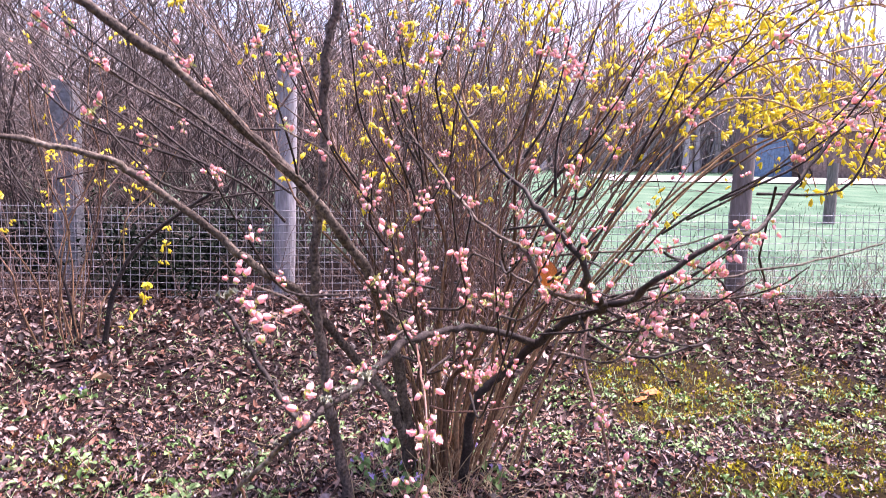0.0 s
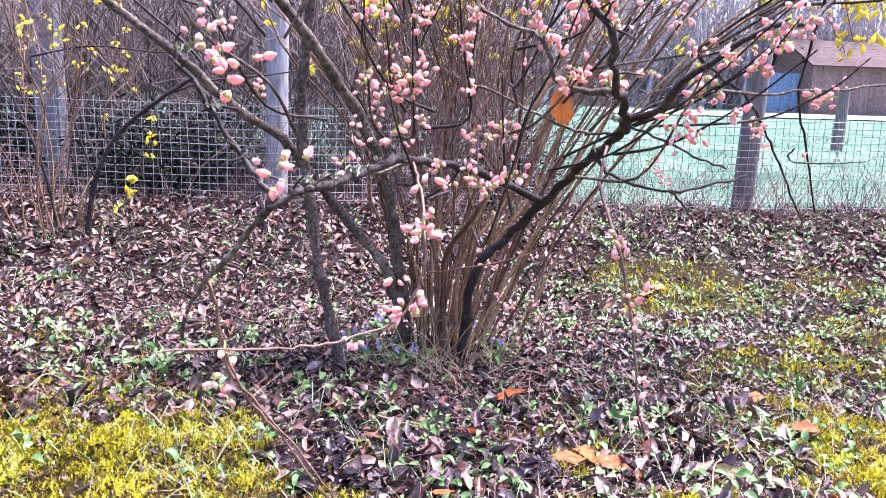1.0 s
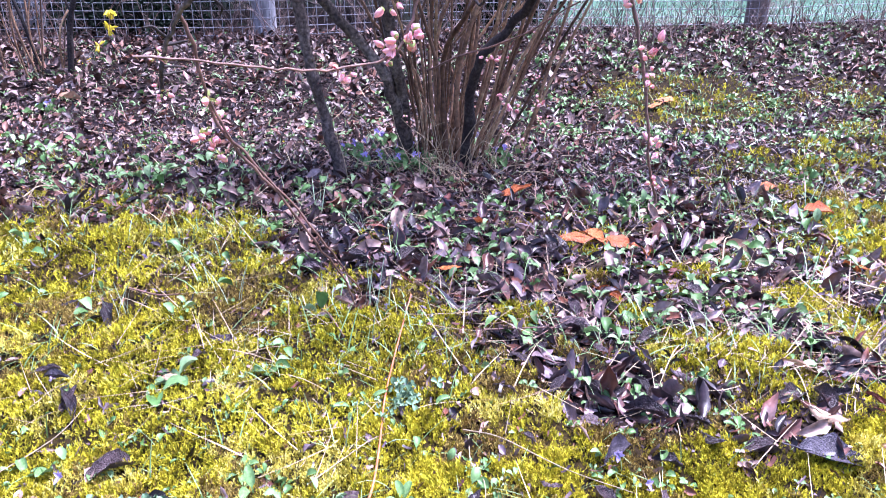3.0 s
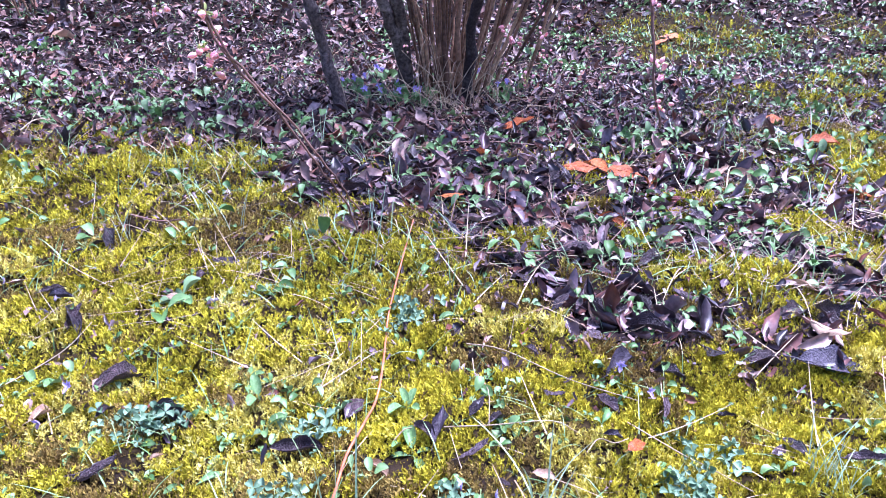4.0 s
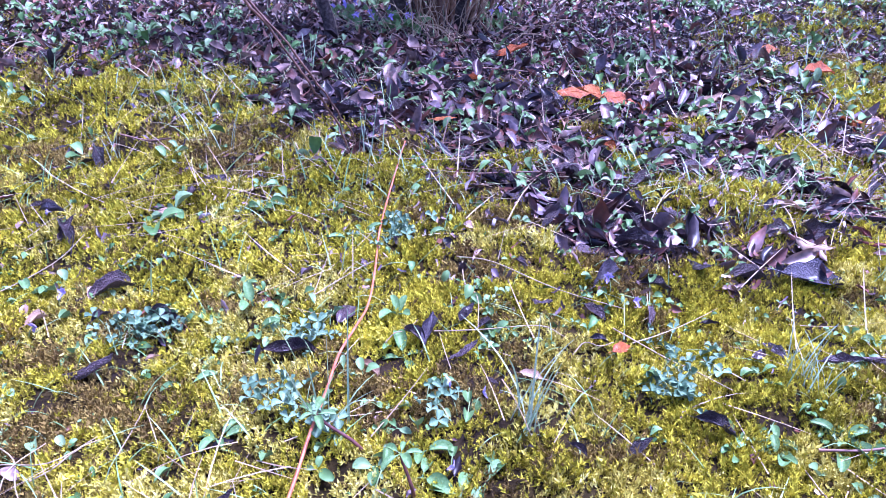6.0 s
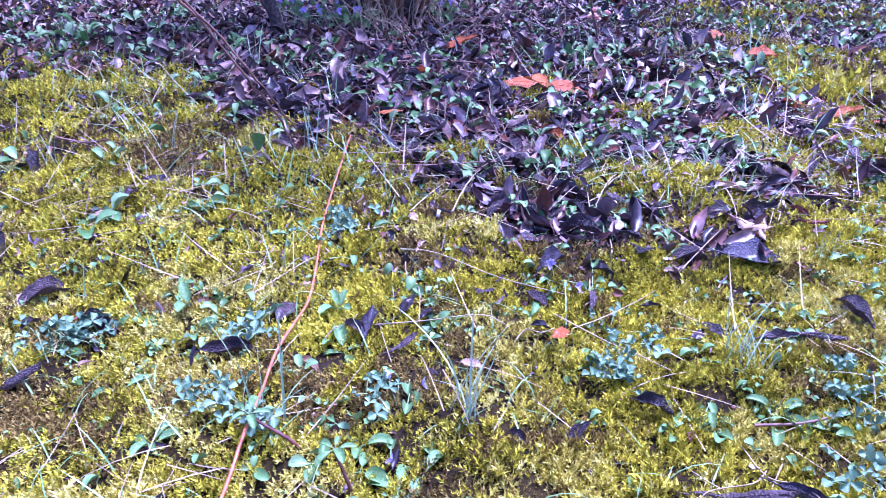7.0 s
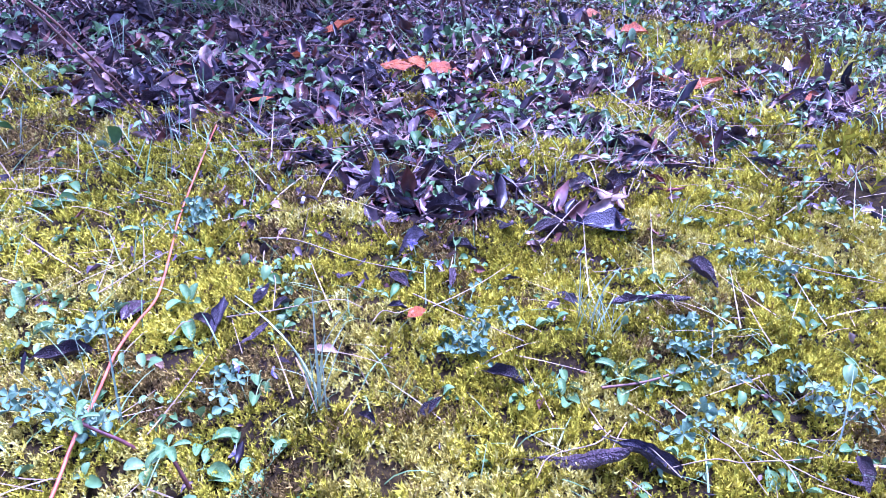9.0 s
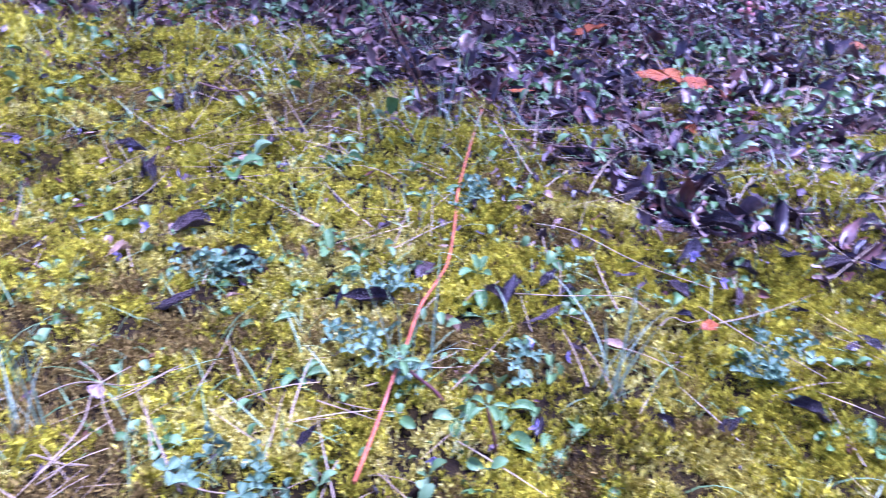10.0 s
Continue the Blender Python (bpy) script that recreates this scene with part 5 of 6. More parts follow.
build_far()


# ---- single things on the ground ----
# x, y, heading in degrees, length in centimetres
ORANGE_LEAVES = (
    (0.548, 2.09, 172, 8.5, 6), (0.602, 2.13, 118, 8.0, 24), (0.672, 2.10, -6, 9.0, 6), (0.472, 2.512, -7, 9.4, 8), (1.327, 2.589, 14, 9.0, 55), (0.209, 1.907, 2, 4.9, 8),
    (1.348, 2.318, 2, 9.2, 8), (0.341, 1.045, 21, 2.6, 8), (1.248, 1.804, -25, 7.9, 8),
    (1.568, 4.048, 12, 12.0, 8), (1.455, 3.947, 25, 9.0, 55),
)
RED_LEAVES = (
    (0.408, 1.865, -12, 6.2, 8), (0.722, 1.895, 32, 5.2, 18), (0.036, 2.192, 165, 5.5, 18), (0.858, 1.317, -39, 5.0, 8), (0.74, 1.93, 149, 5.5, 8), (0.847, 1.344, -71, 4.6, 8),
    (0.36, 1.95, 40, 4.5, 10), (0.95, 2.25, 15, 5.0, 12), (0.25, 2.45, 70, 5.0, 8), (-0.72, 2.30, 100, 6.0, 15),
)
TAN_LEAVES = (
    (-0.521, 2.336, 43, 6.8, 55), (-0.799, 2.189, 64, 7.0, 55), (0.969, 2.059, -75, 10.9, 8), (0.915, 2.088, 22, 7.9, 8), (-0.391, 1.181, 54, 3.2, 8), (0.038, 1.047, -47, 3.1, 8),
    (0.226, 1.023, -24, 2.7, 8), (0.810, 1.965, -6, 5.2, 8), (-0.180, 1.726, 59, 3.7, 8), (-1.665, 4.320, 151, 5.9, 55), (-1.487, 4.127, 45, 12.0, 8), (-0.226, 1.096, -164, 1.7, 8),
    (-0.292, 1.460, -25, 3.5, 8), (0.428, 1.866, 117, 6.2, 55),
)
DARK_LEAVES_A = (
    (0.707, 1.238, -62, 9.7, 8), (0.512, 1.375, 45, 6.0, 55), (0.611, 1.403, -49, 6.2, 8), (0.541, 1.316, 134, 5.5, 55), (0.454, 1.345, -6, 5.1, 8), (0.384, 1.239, 34, 6.4, 55),
    (0.453, 1.225, -22, 4.5, 8), (0.537, 1.259, -74, 5.3, 8), (0.606, 1.249, 4, 6.7, 8), (0.716, 1.372, 21, 9.7, 8), (0.753, 1.315, -66, 5.2, 8), (0.793, 1.368, 7, 6.1, 8),
    (0.554, 1.580, 20, 6.3, 55), (0.369, 1.318, -60, 4.8, 8), (0.187, 1.764, 146, 7.7, 55), (-0.117, 1.943, 162, 8.4, 55), (-0.170, 2.077, 103, 5.9, 55), (-0.570, 1.934, 52, 7.9, 8),
)
DARK_LEAVES_B = (
    (-0.485, 1.721, 117, 7.8, 55), (-0.232, 1.592, -9, 5.1, 8), (-0.261, 1.524, 59, 3.7, 8), (-0.677, 1.961, 36, 3.4, 8), (-0.573, 1.774, 51, 3.9, 8), (-0.478, 1.475, 171, 4.6, 55),
    (-0.440, 1.424, 106, 5.4, 55), (-0.432, 1.409, 72, 4.8, 55), (-0.319, 1.253, 35, 6.5, 8), (-0.309, 1.176, 56, 2.9, 8), (-0.293, 1.074, 12, 7.6, 8), (-0.228, 1.170, -43, 5.5, 8),
    (-0.056, 1.082, -6, 6.6, 8), (0.009, 1.158, 59, 4.7, 8), (0.111, 1.103, 75, 5.4, 8), (0.093, 1.098, -53, 3.7, 8), (0.163, 1.135, 46, 3.2, 55), (0.273, 1.167, -54, 3.9, 8),
)
DARK_LEAVES_C = (
    (0.186, 1.119, 34, 2.9, 8), (0.343, 1.160, -61, 3.7, 8), (0.412, 1.134, 61, 3.9, 55), (0.494, 1.131, -24, 2.4, 8), (0.531, 1.057, 16, 3.4, 8), (0.323, 1.077, -20, 2.4, 8),
    (0.152, 1.061, 17, 4.0, 8), (0.178, 1.013, -46, 1.9, 8), (0.261, 1.270, 121, 2.8, 55), (0.254, 1.394, 137, 3.0, 55), (0.319, 0.910, 23, 3.5, 8), (0.252, 0.905, -52, 2.1, 8),
    (0.414, 0.934, -40, 4.4, 8), (0.445, 0.800, -22, 10.5, 8), (0.515, 0.785, -50, 8.5, 8), (0.750, 1.064, 93, 6.9, 55), (0.675, 1.025, -23, 7.5, 8), (0.615, 1.024, -18, 4.6, 8),
)
DARK_LEAVES_D = (
    (1.443, 1.698, 9, 9.0, 55), (1.448, 1.566, 114, 7.8, 55), (1.253, 1.464, -78, 9.4, 8), (1.102, 1.383, -67, 7.0, 8), (0.546, 1.056, -57, 3.4, 8), (1.372, 1.419, 110, 6.8, 55),
    (0.993, 1.536, 57, 5.8, 55), (1.105, 1.591, 0, 8.9, 8), (0.696, 0.713, -122, 4.1, 8), (0.679, 0.700, -68, 2.4, 8), (-0.686, 1.494, -11, 4.0, 8), (-0.503, 1.507, 13, 4.1, 8),
    (-0.425, 1.401, 109, 6.8, 55), (-0.097, 0.853, 53, 2.7, 8), (-0.219, 2.318, 136, 8.3, 55), (-0.835, 2.437, 19, 9.0, 55), (-0.600, 2.971, -33, 11.0, 8), (-0.580, 2.683, 18, 7.7, 8),
)
CLOVERS = (
    (-0.250, 1.155), (-0.220, 1.145), (-0.272, 1.138), (-0.048, 0.980), (-0.029, 0.956), (-0.067, 0.993),
    (0.060, 1.362), (0.092, 1.389), (0.393, 0.989), (0.389, 1.006), (0.426, 1.081), (0.446, 1.052),
    (-0.041, 1.116), (0.114, 0.982), (0.654, 0.921), (0.654, 0.893), (0.660, 0.959), (0.730, 0.825),
    (0.735, 0.798), (0.585, 0.815), (0.857, 1.046), (0.833, 1.069), (-0.174, 0.812), (-0.121, 0.806),
)
ROSETTES_A = (
    (0.114, 1.544), (0.025, 1.390), (0.065, 1.092), (0.078, 1.077), (-0.104, 1.125), (-0.141, 1.228),
    (0.089, 0.924), (0.474, 0.907), (0.438, 0.930), (0.556, 0.919), (0.205, 1.165), (0.280, 2.084),
    (0.237, 1.924), (-0.180, 1.373), (-0.347, 1.308), (-0.426, 1.247), (-0.395, 1.259), (-0.658, 1.733),
    (0.008, 1.380), (0.168, 1.383), (0.737, 1.789), (0.583, 1.765), (0.589, 1.283), (0.793, 1.786),
)
ROSETTES_B = (
    (0.667, 2.110), (-0.266, 1.787), (-0.524, 2.219), (0.352, 1.741), (0.343, 1.013), (0.898, 1.518),
    (0.233, 1.776), (0.349, 0.824), (0.549, 0.907), (0.573, 0.901), (0.484, 0.923), (0.933, 1.334),
    (0.718, 1.110), (1.163, 1.417), (0.625, 0.756), (0.644, 0.748), (0.733, 1.779), (-0.119, 0.945),
    (-0.173, 1.044),
)
VIOLETS_A = (
    (-0.042, 3.012), (0.029, 2.867), (0.149, 2.983), (0.153, 2.827), (0.450, 3.190), (0.500, 2.942),
    (0.050, 3.240), (-1.475, 3.840), (-0.475, 1.969), (0.048, 1.730), (0.048, 1.836), (0.653, 1.521),
    (0.376, 1.207), (0.410, 1.175), (-0.378, 1.212), (-0.395, 1.150), (-0.494, 1.482), (-0.477, 1.472),
    (0.143, 1.016), (0.172, 0.997), (0.111, 0.898), (-0.665, 1.472), (-0.605, 1.541), (0.028, 0.846),
)
VIOLETS_B = (
    (0.085, 1.988), (1.220, 1.921), (1.297, 1.419),
)
# x, y, leaves, their length in centimetres, least and most rise in degrees
BROAD_PLANTS_A = (
    (0.088, 0.954, 1, 3.4, 70, 80), (0.476, 0.895, 1, 3.4, 70, 80), (-0.115, 1.177, 2, 4.2, 55, 75), (0.075, 1.150, 4, 3.4, 50, 75), (0.574, 0.903, 2, 2.3, 10, 30), (0.559, 0.928, 2, 2.2, 10, 30),
    (0.088, 0.892, 3, 3.0, 8, 30), (0.124, 0.864, 4, 3.4, 5, 25), (0.151, 0.877, 2, 3.4, 10, 30), (0.531, 1.664, 2, 4.2, 40, 70), (0.564, 1.674, 3, 4.2, 30, 70), (0.722, 1.744, 2, 4.5, 30, 60),
)
BROAD_PLANTS_B = (
    (0.277, 2.149, 3, 4.6, 20, 60), (0.309, 2.015, 3, 4.2, 20, 60), (0.762, 1.708, 3, 3.6, 20, 60), (0.222, 1.967, 2, 4.2, 30, 60), (0.509, 1.788, 2, 4.2, 30, 70), (0.832, 2.166, 3, 4.8, 30, 70),
)
RED_STEMS = ((0.08, 0.863, -0.012, 0.055), (0.035, 0.92, -0.05, 0.05))
TUFTS = (
    (-0.469, 1.743, 7, 9), (-0.243, 1.769, 4, 10), (-0.077, 1.747, 8, 9), (0.032, 1.748, 6, 12), (0.206, 0.950, 11, 14), (-0.006, 0.943, 6, 14),
    (1.034, 1.854, 7, 11), (0.564, 1.024, 14, 8), (0.561, 0.989, 14, 7), (0.217, 1.736, 7, 6), (0.018, 2.138, 7, 9), (-0.129, 2.342, 6, 12),
    (-0.760, 2.853, 7, 10), (0.812, 1.220, 8, 7), (-0.343, 0.843, 9, 12), (0.703, 0.756, 5, 9), (0.668, 1.397, 6, 6), (1.348, 2.349, 7, 12),
)
STRAWS = (
    (0.168, 1.299, -39, 24.1), (0.351, 1.109, -47, 16.7), (-0.470, 1.235, 62, 17.3), (0.118, 1.108, -3, 18.5), (0.175, 1.286, -88, 18.9), (0.501, 0.846, -155, 12.9),
    (0.493, 0.882, -80, 12.7), (0.578, 0.866, -79, 15.6), (0.594, 0.761, 168, 7.1), (0.790, 1.136, -39, 23.1), (0.674, 0.741, 167, 8.8), (0.634, 0.763, -98, 5.8),
    (-0.366, 0.890, 24, 13.3), (-0.307, 0.793, 80, 15.9), (-0.353, 0.961, -53, 15.8), (-0.286, 0.897, 50, 7.7), (-0.323, 0.808, 5, 4.4), (-0.304, 0.785, 26, 3.8),
    (-0.208, 0.797, -7, 8.1), (-0.493, 1.394, 56, 7.0), (-0.048, 1.186, 42, 16.7), (0.285, 1.058, 16, 5.7), (0.055, 1.087, 37, 5.5), (0.233, 1.597, -3, 23.5),
)
LEAF_MESHES = {}


def leaf_mesh(kind, k, mat):
    """One of a few shared leaf meshes: open, folded or rolled."""
    if (kind, k) not in LEAF_MESHES:
        rng = np.random.default_rng(900 + k + 50 * len(kind))
        nl, nw = 13, 9
        if kind == "rolled":
            shape = strip(nl, nw, oval(rng.uniform(0.17, 0.24), 0.7), along=rng.uniform(-0.6, 0.6), twist=rng.uniform(-1.2, 1.2), crinkle=0.004, seed=k, ragged=0.03, crumple=0.10, roll=rng.choice([-1, 1]) * rng.uniform(1.7, 2.5))
        elif kind == "flat":
            shape = strip(nl, nw, oval(0.21, 0.95, 0.85), along=-0.25, fold=0.34, twist=0.35, crinkle=0.004, seed=k, ragged=0.03, crumple=0.09, roll=0.75)
        elif kind == "open":
            shape = strip(nl, nw, oval(rng.uniform(0.18, 0.26), 0.9, 0.9), along=rng.uniform(-0.6, 0.8), fold=rng.uniform(0.0, 0.35), twist=rng.uniform(-0.7, 0.7), crinkle=0.004, seed=k, ragged=0.03, crumple=0.10, roll=rng.choice([-1, 1]) * rng.uniform(0.4, 1.1))
        else:
            shape = strip(nl, nw, oval(rng.uniform(0.16, 0.24), 0.85), along=rng.uniform(-0.9, 1.0), fold=rng.uniform(0.4, 0.9), twist=rng.uniform(-1.3, 1.3), crinkle=0.006, seed=k, ragged=0.04, crumple=0.13, roll=rng.choice([-1, 1], p=[0.3, 0.7]) * rng.uniform(0.8, 1.7))
        v, f = shape
        bag = Bag()
        bag.add(v - [0.5, 0, 0], f)
        stalk = tube([(-0.5, 0, 0.0), (-0.6, 0.01, 0.01), (-0.72, 0.03, 0.0)], 0.012, 0.009, 4, 2)
        bag.add(*stalk)
        rib = v.reshape(nl, nw, 3)[::2, nw // 2] - [0.5, 0, -0.004]
        bag.add(*tube(rib, 0.011, 0.004, 4, 2))
        LEAF_MESHES[kind, k] = bag.mesh("fallen_leaf", mat)
    return LEAF_MESHES[kind, k]


def lay_leaf(x, y, heading, length, rise, kind, k, mat, label, lift=0.010, width=1.0):
    ob = new("fallen_leaf", leaf_mesh_for(kind, k, mat))
    rise = min(rise, 18)
    h = radians(heading)
    n = Matrix.Rotation(h, 4, "Z") @ Matrix.Rotation(radians(-rise), 4, "Y") @ Matrix.Rotation(radians(12 if kind == "flat" else 0.5 * ((k * 37) % 40 - 20 + 15 * math.cos(h))), 4, "X")
    s = length / 100 * (1.12 if mat is leaf_orange else 0.92 if kind == "rolled" else 1.05)
    shift = Matrix.Translation((0.5, 0, 0)) if rise > 30 else Matrix.Identity(4)
    ob.matrix_world = Matrix.Translation((x, y, gz(x, y) + lift)) @ n @ Matrix.Diagonal((s, s * width, s, 1)) @ shift
    return tagged(ob, label, "leaf", "fallen leaves on the ground")


def leaf_mesh_for(kind, k, mat):
    me = leaf_mesh(kind, k, mat)
    if me.materials[0] is not mat:
        key = (kind + "_" + mat.name, k)
        if key not in LEAF_MESHES:
            me = me.copy()
            me.materials[0] = mat
            LEAF_MESHES[key] = me
        me = LEAF_MESHES[key]
    return me


def build_leaves():
    rng = np.random.default_rng(61)
    kinds = ("open", "folded", "folded", "rolled")
    for k, (x, y, h, l, r) in enumerate(ORANGE_LEAVES):
        lay_leaf(x, y, h, l, r, "open", k % 5, leaf_orange, "wet orange-brown fallen leaf lying on dark litter", 0.030, 1.25)
    for k, (x, y, h, l, r) in enumerate(RED_LEAVES):
        lay_leaf(x, y, h, l, r, ("open", "rolled")[k % 2], k % 5, leaf_red, "wet dark red-brown fallen leaf on litter", 0.022, 1.1)
    for k, (x, y, h, l, r) in enumerate(TAN_LEAVES):
        lay_leaf(x, y, h, l, r, kinds[k % 3], k % 5, leaf_tan, "dry tan fallen leaf among damp leaves", 0.016)
    lay_leaf(0.695, 1.215, -16, 9.6, -4, "flat", 3, leaf_mauve, "large mauve-brown pointed leaf on moss", 0.020, 1.35)
    for k, (x, y, h, l, r) in enumerate((DARK_LEAVES_A + DARK_LEAVES_B + DARK_LEAVES_C + DARK_LEAVES_D)[1:]):
        kind = "rolled" if l > 6.8 and mossy(x, y) > 0.5 and r < 30 else kinds[k % 3]
        lay_leaf(x, y, h, l, r, kind, k % 7, leaf_mauve if k % 9 == 4 else leaf_dark, "wet dark brown curled fallen leaf on moss" if mossy(x, y) > 0.5 else "wet dark brown curled fallen leaf", 0.018 if mossy(x, y) > 0.5 else 0.012)
    count = 0
    while count < 190:
        x, y = rng.uniform(-0.3, 1.7), rng.uniform(1.2, 2.5)
        if mossy(x, y) > 0.4 or rng.uniform() > 1.25 - 0.5 * (y - 1.2):
            continue
        mat, label = ((leaf_dark, "wet dark brown curled fallen leaf"), (leaf_tan, "dry tan fallen leaf among damp leaves"), (leaf_orange, "wet orange-brown fallen leaf lying on dark litter"))[rng.choice(3, p=[0.87, 0.09, 0.04])]
        lay_leaf(x, y, rng.uniform(0, 360), rng.uniform(3.5, 7.5), rng.uniform(-10, 28), kinds[rng.integers(0, 4)], rng.integers(0, 7), mat, label, rng.uniform(0.012, 0.026))
        count += 1
    # the leaf caught in the quince
    leaf = new("caught_leaf", leaf_mesh_for("open", 2, leaf_orange))
    leaf.matrix_world = Matrix.Translation((0.515, 2.25, 0.89)) @ Matrix(((0.05, 0.93, -0.35, 0), (0.1, -0.35, -0.93, 0), (-0.99, 0.01, -0.1, 0), (0, 0, 0, 1))) @ Matrix.Diagonal((0.115, 0.15, 0.115, 1))
    tagged(leaf, "orange-brown dead leaf caught on a quince twig", "leaf")


def arch(parent, at, heading, out, high, r, mat, name):
    """A thin stalk that rises from at and nods outward; gives its tip."""
    d = np.array([math.cos(heading), math.sin(heading), 0])
    pts = [np.array(at) + d * out * u ** 1.6 + np.array([0, 0, high * (u - 0.25 * u ** 4)]) for u in (0, 0.4, 0.75, 1)]
    bag = Bag()
    bag.add(*tube(pts, r, r * 0.7, 4, 2))
    part(name, bag.mesh(name, mat), parent)
    return pts[-1]


def clover_leaf(seed):
    rng = np.random.default_rng(seed)
    bag = Bag()
    for k in range(3):
        a = k * 2.094
        v, f = strip(6, 5, lambda u: 0.46 * np.sin(np.pi * np.clip(u, 0.02, 0.985) ** 1.7) ** 0.55, across=0.2, along=-0.3, fold=0.12)
        turn = np.array(Euler((0, rng.uniform(-0.5, 0.1), a)).to_matrix())
        bag.add(v @ turn.T, f)
    return bag.mesh("leaf", clover_green)


CLOVER_MESHES = [clover_leaf(k) for k in range(4)]
SPOON_MESHES = []
for k in range(5):
    bag_ = Bag()
    bag_.add(*strip(10, 5, paddle(0.15 + 0.03 * (k % 3)), across=0.4, along=-0.5 - 0.2 * k, fold=0.2))
    SPOON_MESHES.append(bag_.mesh("leaf", seed_green))
HEART_MESHES = []
for k in range(4):
    bag_ = Bag()
    bag_.add(*strip(8, 7, lambda u: 0.46 * np.sin(np.pi * np.clip(0.12 + u * 0.87, 0.02, 0.985)) ** 0.7, across=0.3, along=-0.5, fold=0.35, crinkle=0.012, seed=k))
    HEART_MESHES.append(bag_.mesh("leaf", seed_green))


def violet_flower(mat):
    bag = Bag()
    for a, l, w in ((0.35, 1.0, 0.26), (2.79, 1.0, 0.26), (1.2, 0.95, 0.24), (1.94, 0.95, 0.24), (-1.57, 1.15, 0.30)):
        v, f = strip(5, 5, oval(w, 0.5, 0.75), across=0.3, along=0.5)
        tilt = np.array(Euler((0, -0.25, 0)).to_matrix())
        spin = np.array(Euler((0, 0, a)).to_matrix())
        stand = np.array(Euler((radians(75), 0, 0)).to_matrix())
        bag.add(v * l @ (stand @ spin @ tilt).T, f)
    return bag.mesh("flower", mat)


VIOLET_FLOWERS = [violet_flower(violet_petal), violet_flower(violet_pale)]
stalk_green = surface("green_stalk", [(0.16, 0.24, 0.08), (0.28, 0.36, 0.14)], 0.5, "island", 60, 10, 0.1)


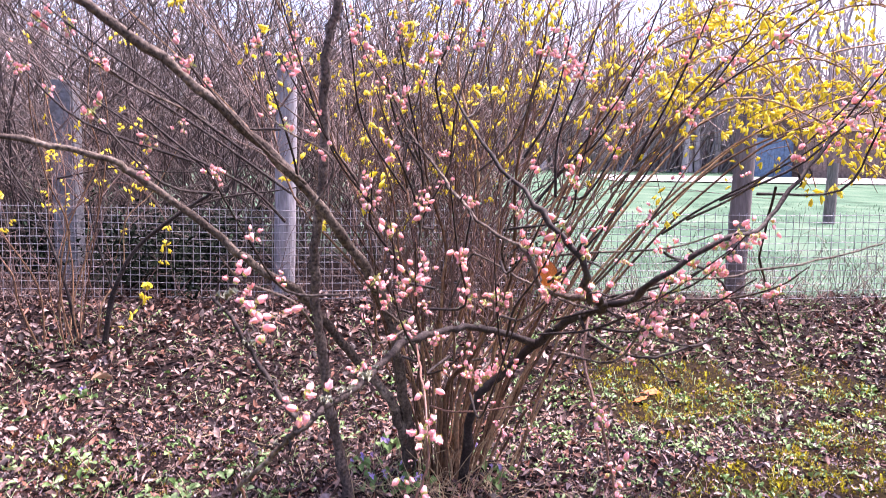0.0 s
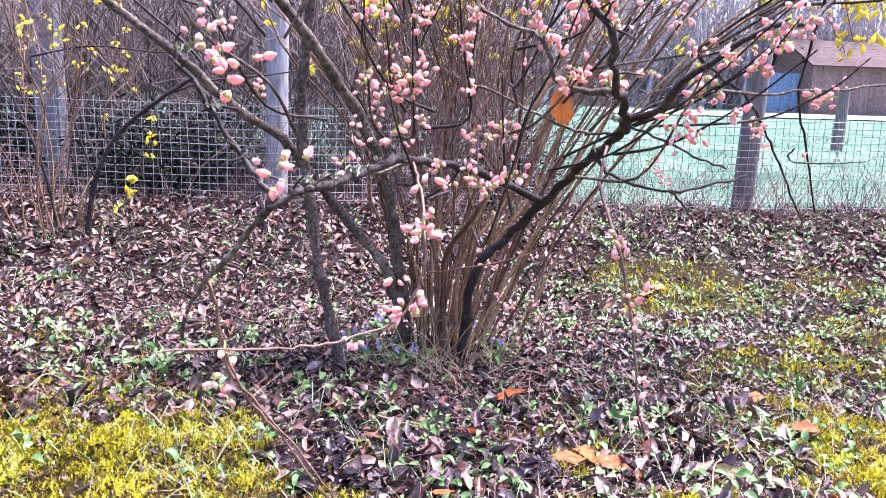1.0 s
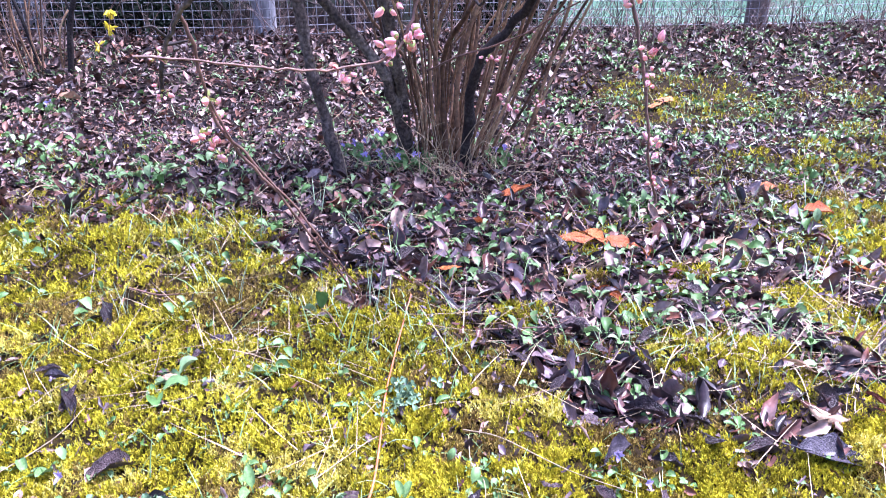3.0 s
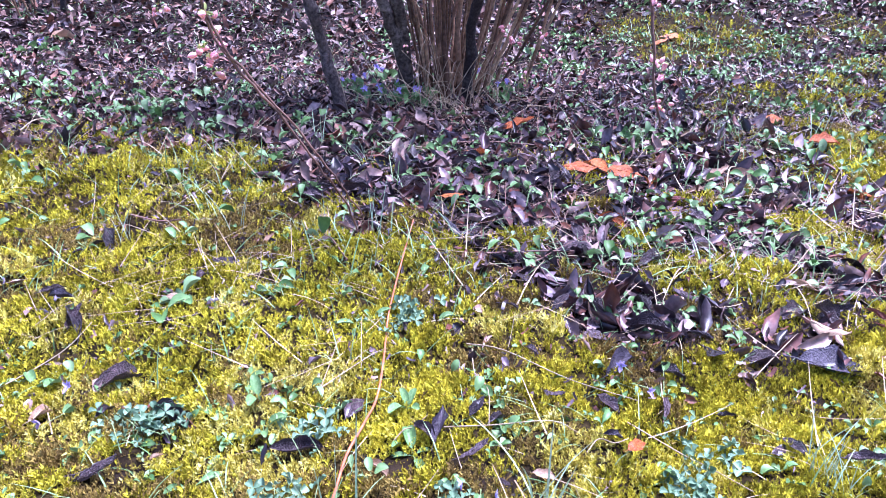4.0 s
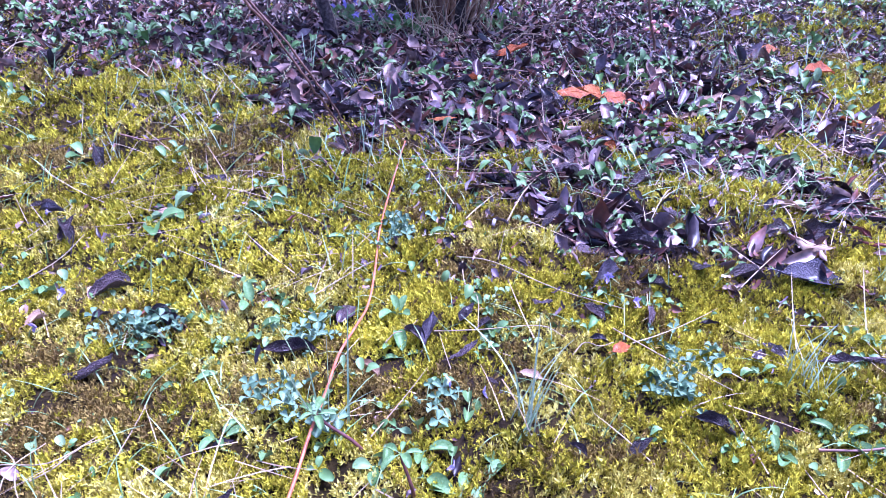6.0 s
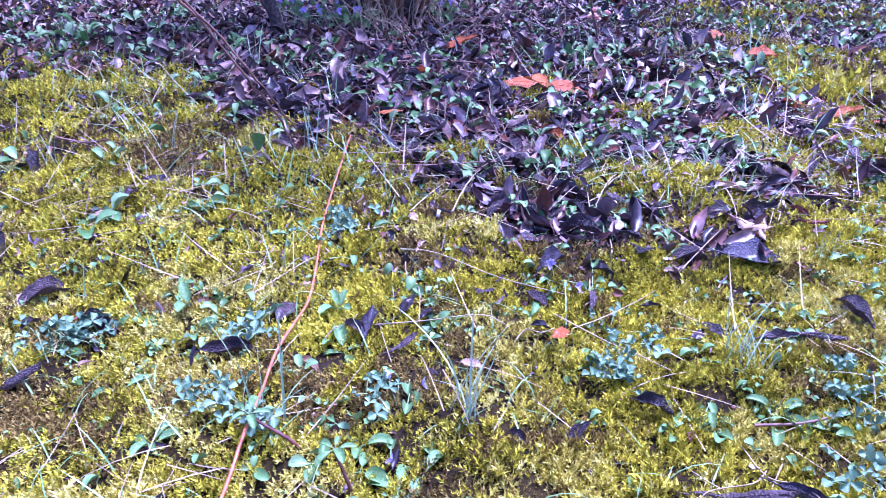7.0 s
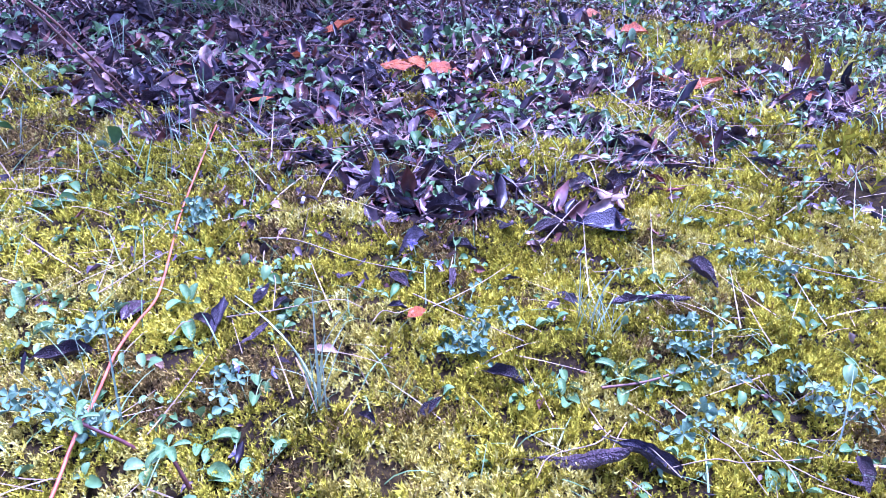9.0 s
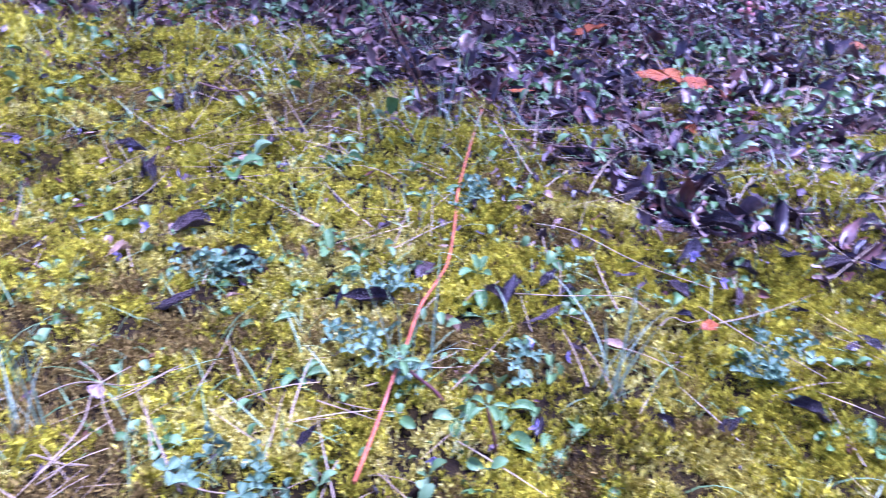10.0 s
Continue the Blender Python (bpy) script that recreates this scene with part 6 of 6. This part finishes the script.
def build_small_plants():
    rng = np.random.default_rng(71)
    for x, y in CLOVERS:
        plant = tagged(new("clover_plant"), "clump of bluish green three-lobed leaves in moss", "plant", "leafy clumps in the moss")
        plant.location = (x, y, gz(x, y))
        for k in range(rng.integers(9, 14)):
            a = rng.uniform(0, 6.28)
            tip = arch(plant, rng.normal(0, 0.012, 3) * [1, 1, 0], a, rng.uniform(0.006, 0.034), rng.uniform(0.016, 0.034), 0.0006, stalk_green, "stalk")
            s = rng.uniform(0.006, 0.0135)
            part("leaf", CLOVER_MESHES[rng.integers(0, 4)], plant, m=Matrix.LocRotScale(Vector(tip), Euler((rng.normal(0.1, 0.5), rng.normal(0, 0.5), rng.uniform(0, 6))), Vector((s, s, s))))
    for k, (x, y) in enumerate(ROSETTES_A + ROSETTES_B):
        plant = tagged(new("leafy_seedling"), "low rosette of smooth spoon-shaped green leaves", "plant", "small leaf rosettes")
        plant.location = (x, y, gz(x, y) + 0.002)
        n = rng.integers(2, 6)
        for j in range(n):
            s = rng.uniform(0.016, 0.040)
            part("leaf", SPOON_MESHES[rng.integers(0, 5)], plant, m=Matrix.LocRotScale(None, Euler((0, -rng.uniform(0.15, 0.95), j * 6.28 / n + rng.uniform(-0.4, 0.4)), "XYZ"), Vector((s, s, s))))
    for x, y, n, l, lo, hi in BROAD_PLANTS_A + BROAD_PLANTS_B:
        plant = tagged(new("leafy_seedling"), "young plant with broad oval green leaves", "plant", "broad-leaved young plants")
        plant.location = (x, y, gz(x, y) + 0.004)
        turn = rng.uniform(0, 6.28)
        for j in range(n):
            q = l / 100 * rng.uniform(0.8, 1.15)
            part("leaf", SPOON_MESHES[rng.integers(0, 5)], plant, m=Matrix.LocRotScale(None, Euler((rng.normal(0, 0.15), -radians(rng.uniform(lo, hi)), turn + j * 6.28 / n + rng.uniform(-0.4, 0.4)), "XYZ"), Vector((q, q * 1.25, q))))
    for x, y, lean, tall in RED_STEMS:
        plant = tagged(new("red_stemmed_seedling"), "small dark red stem with a tuft of green leaves", "plant")
        plant.location = (x, y, gz(x, y))
        bag = Bag()
        top = (lean, 0.01, tall)
        bag.add(*tube([(0, 0, -0.005), (0.3 * lean, 0.0, 0.4 * tall), (0.8 * lean, 0.006, 0.8 * tall), top], 0.0022, 0.0016, 6, 4, 0.08, 3))
        part("stem", bag.mesh("stem", stem_red), plant, "dark red woody stem")
        for j in range(5):
            q = rng.uniform(0.014, 0.026)
            part("leaf", SPOON_MESHES[j], plant, m=Matrix.LocRotScale(Vector(top), Euler((0, -rng.uniform(0.0, 0.8), j * 1.26)), Vector((q, q, q))))
    for k, (x, y) in enumerate(VIOLETS_A + VIOLETS_B):
        clump = k < 8
        plant = tagged(new("violet_plant"), "purple violets with heart-shaped leaves beside the bush" if clump else "small pale purple violet flowering in the moss", "violet", "violets")
        plant.location = (x, y, gz(x, y))
        for j in range(4 if clump else 1):
            tip = arch(plant, rng.normal(0, 0.02 if clump else 0.002, 3) * [1, 1, 0], rng.uniform(0, 6.28), 0.012, rng.uniform(0.06, 0.09) if clump else rng.uniform(0.018, 0.035), 0.0008, stalk_green, "stalk")
            s = rng.uniform(0.011, 0.015) if clump else rng.uniform(0.007, 0.010)
            part("flower", VIOLET_FLOWERS[0 if clump else 1], plant, m=Matrix.LocRotScale(Vector(tip), Euler((rng.normal(0, 0.3), rng.normal(0, 0.3), rng.normal(0, 0.7))), Vector((s, s, s))))
        for j in range(9 if clump else rng.integers(0, 3)):
            a = rng.uniform(0, 6.28)
            tip = arch(plant, rng.normal(0, 0.03 if clump else 0.006, 3) * [1, 1, 0], a, rng.uniform(0.01, 0.05), rng.uniform(0.02, 0.05) if clump else 0.014, 0.0008, stalk_green, "stalk")
            s = rng.uniform(0.022, 0.038) if clump else rng.uniform(0.010, 0.016)
            part("leaf", HEART_MESHES[rng.integers(0, 4)], plant, m=Matrix.LocRotScale(Vector(tip), Euler((rng.normal(0, 0.3), rng.normal(-0.1, 0.3), a)), Vector((s, s, s))))
    for x, y, n, l in TUFTS:
        tuft = tagged(new("grass_tuft"), "tuft of thin pale green grass blades", "grass", "grass tufts")
        tuft.location = (x, y, gz(x, y))
        for k in range(n):
            bag = Bag()
            v, f = strip(8, 3, lambda u: 0.010 * (1 - u) ** 0.5 + 0.001, across=0.5, along=rng.uniform(-1.0, 0.1), fold=0.4)
            bag.add(v, f)
            s = l / 100 * rng.uniform(0.6, 1.1)
            part("blade", bag.mesh("blade", grass_pale), tuft, m=Matrix.LocRotScale(Vector((*rng.normal(0, 0.010, 2), 0)), Euler((0, -rng.uniform(1.1, 1.55), rng.uniform(0, 6.28))), Vector((s, s * 1.2, s))))
    for k, (x, y, h, l) in enumerate(STRAWS):
        a, s = radians(h), l / 100
        pts = [(0, 0, 0.012)]
        for u in (0.33, 0.66, 1.0):
            px, py = x + math.cos(a) * s * u + rng.normal(0, 0.05 * s), y + math.sin(a) * s * u + rng.normal(0, 0.05 * s)
            pts.append((px - x, py - y, gz(px, py) - gz(x, y) + rng.uniform(0.012, 0.022)))
        bag = Bag()
        bag.add(*tube(pts, 0.0009, 0.0005, 5, 4, 0.05, k))
        ob = tagged(new("dry_stalk", bag.mesh("dry_stalk", straw_mat)), "long pale dry grass stalk lying on moss", "grass stalk", "dry stalks")
        ob.location = (x, y, gz(x, y))


stem_red = surface("dark_red_stem", [(0.07, 0.022, 0.020), (0.16, 0.055, 0.045)], 0.5, "none", 80, 20, 0.3)
grass_pale = surface("pale_grass_blade", [(0.22, 0.36, 0.20), (0.36, 0.48, 0.30), (0.52, 0.60, 0.42)], 0.42, "object", 60, 10, 0.1, thin=0.15)


def lying_twig(name, label, line, r0, r1, mat, lift):
    pts = [(x, y, gz(x, y) + h) for (x, y), h in zip(line, lift)]
    o = np.array(pts[len(pts) // 2])
    bag = Bag()
    bag.add(*tube(np.array(pts) - o, r0, r1, 7, 5, 0.05, 2))
    ob = tagged(new(name, bag.mesh(name, mat)), label, "twig")
    ob.location = o


def build_twigs():
    line = [(0.112, 1.765), (0.09, 1.63), (0.067, 1.48), (0.053, 1.37), (0.046, 1.26), (0.036, 1.17), (0.02, 1.10), (0.002, 1.05), (-0.01, 0.99), (-0.022, 0.93), (-0.036, 0.87), (-0.048, 0.80)]
    lying_twig("orange_twig", "thin orange-red twig lying across the moss", line, 0.0014, 0.0019, twig_orange, [max(0.018 if y > 1.1 else 0.022, 0.014 - gz(x, y)) for x, y in line])
    lying_twig("brown_twig", "thin brown twig lying on leaf litter", [(0.24, 1.63), (0.36, 1.635), (0.50, 1.62)], 0.0018, 0.0012, twig_red, (0.02, 0.024, 0.02))
    lying_twig("brown_twig", "thin brown twig lying on moss", [(-0.07, 1.73), (-0.05, 1.68), (-0.02, 1.61)], 0.0022, 0.0015, twig_red, (0.012, 0.016, 0.01))
    lying_twig("brown_twig", "thin brown twig lying on leaf litter", [(0.20, 2.34), (0.34, 2.33), (0.52, 2.31)], 0.0024, 0.0015, twig_red, (0.02, 0.03, 0.025))
    lying_twig("brown_twig", "thin reddish twig lying on moss", [(0.52, 0.905), (0.57, 0.895), (0.63, 0.90)], 0.0018, 0.0013, twig_red, (0.012, 0.014, 0.012))
    rng = np.random.default_rng(77)
    for k in range(46):
        x, y, a, l = rng.uniform(-1.2, 1.9), rng.uniform(1.7, 3.6), rng.uniform(0, 6.28), rng.uniform(0.08, 0.28)
        lying_twig("brown_twig", "thin brown twig lying on leaf litter", [(x, y), (x + l * 0.5 * math.cos(a + 0.1), y + l * 0.5 * math.sin(a + 0.1)), (x + l * math.cos(a), y + l * math.sin(a))], 0.0022, 0.0012, (twig_red, bark_grey, straw_mat)[k % 3], rng.uniform(0.012, 0.035, 3))


build_leaves()
build_small_plants()
build_twigs()
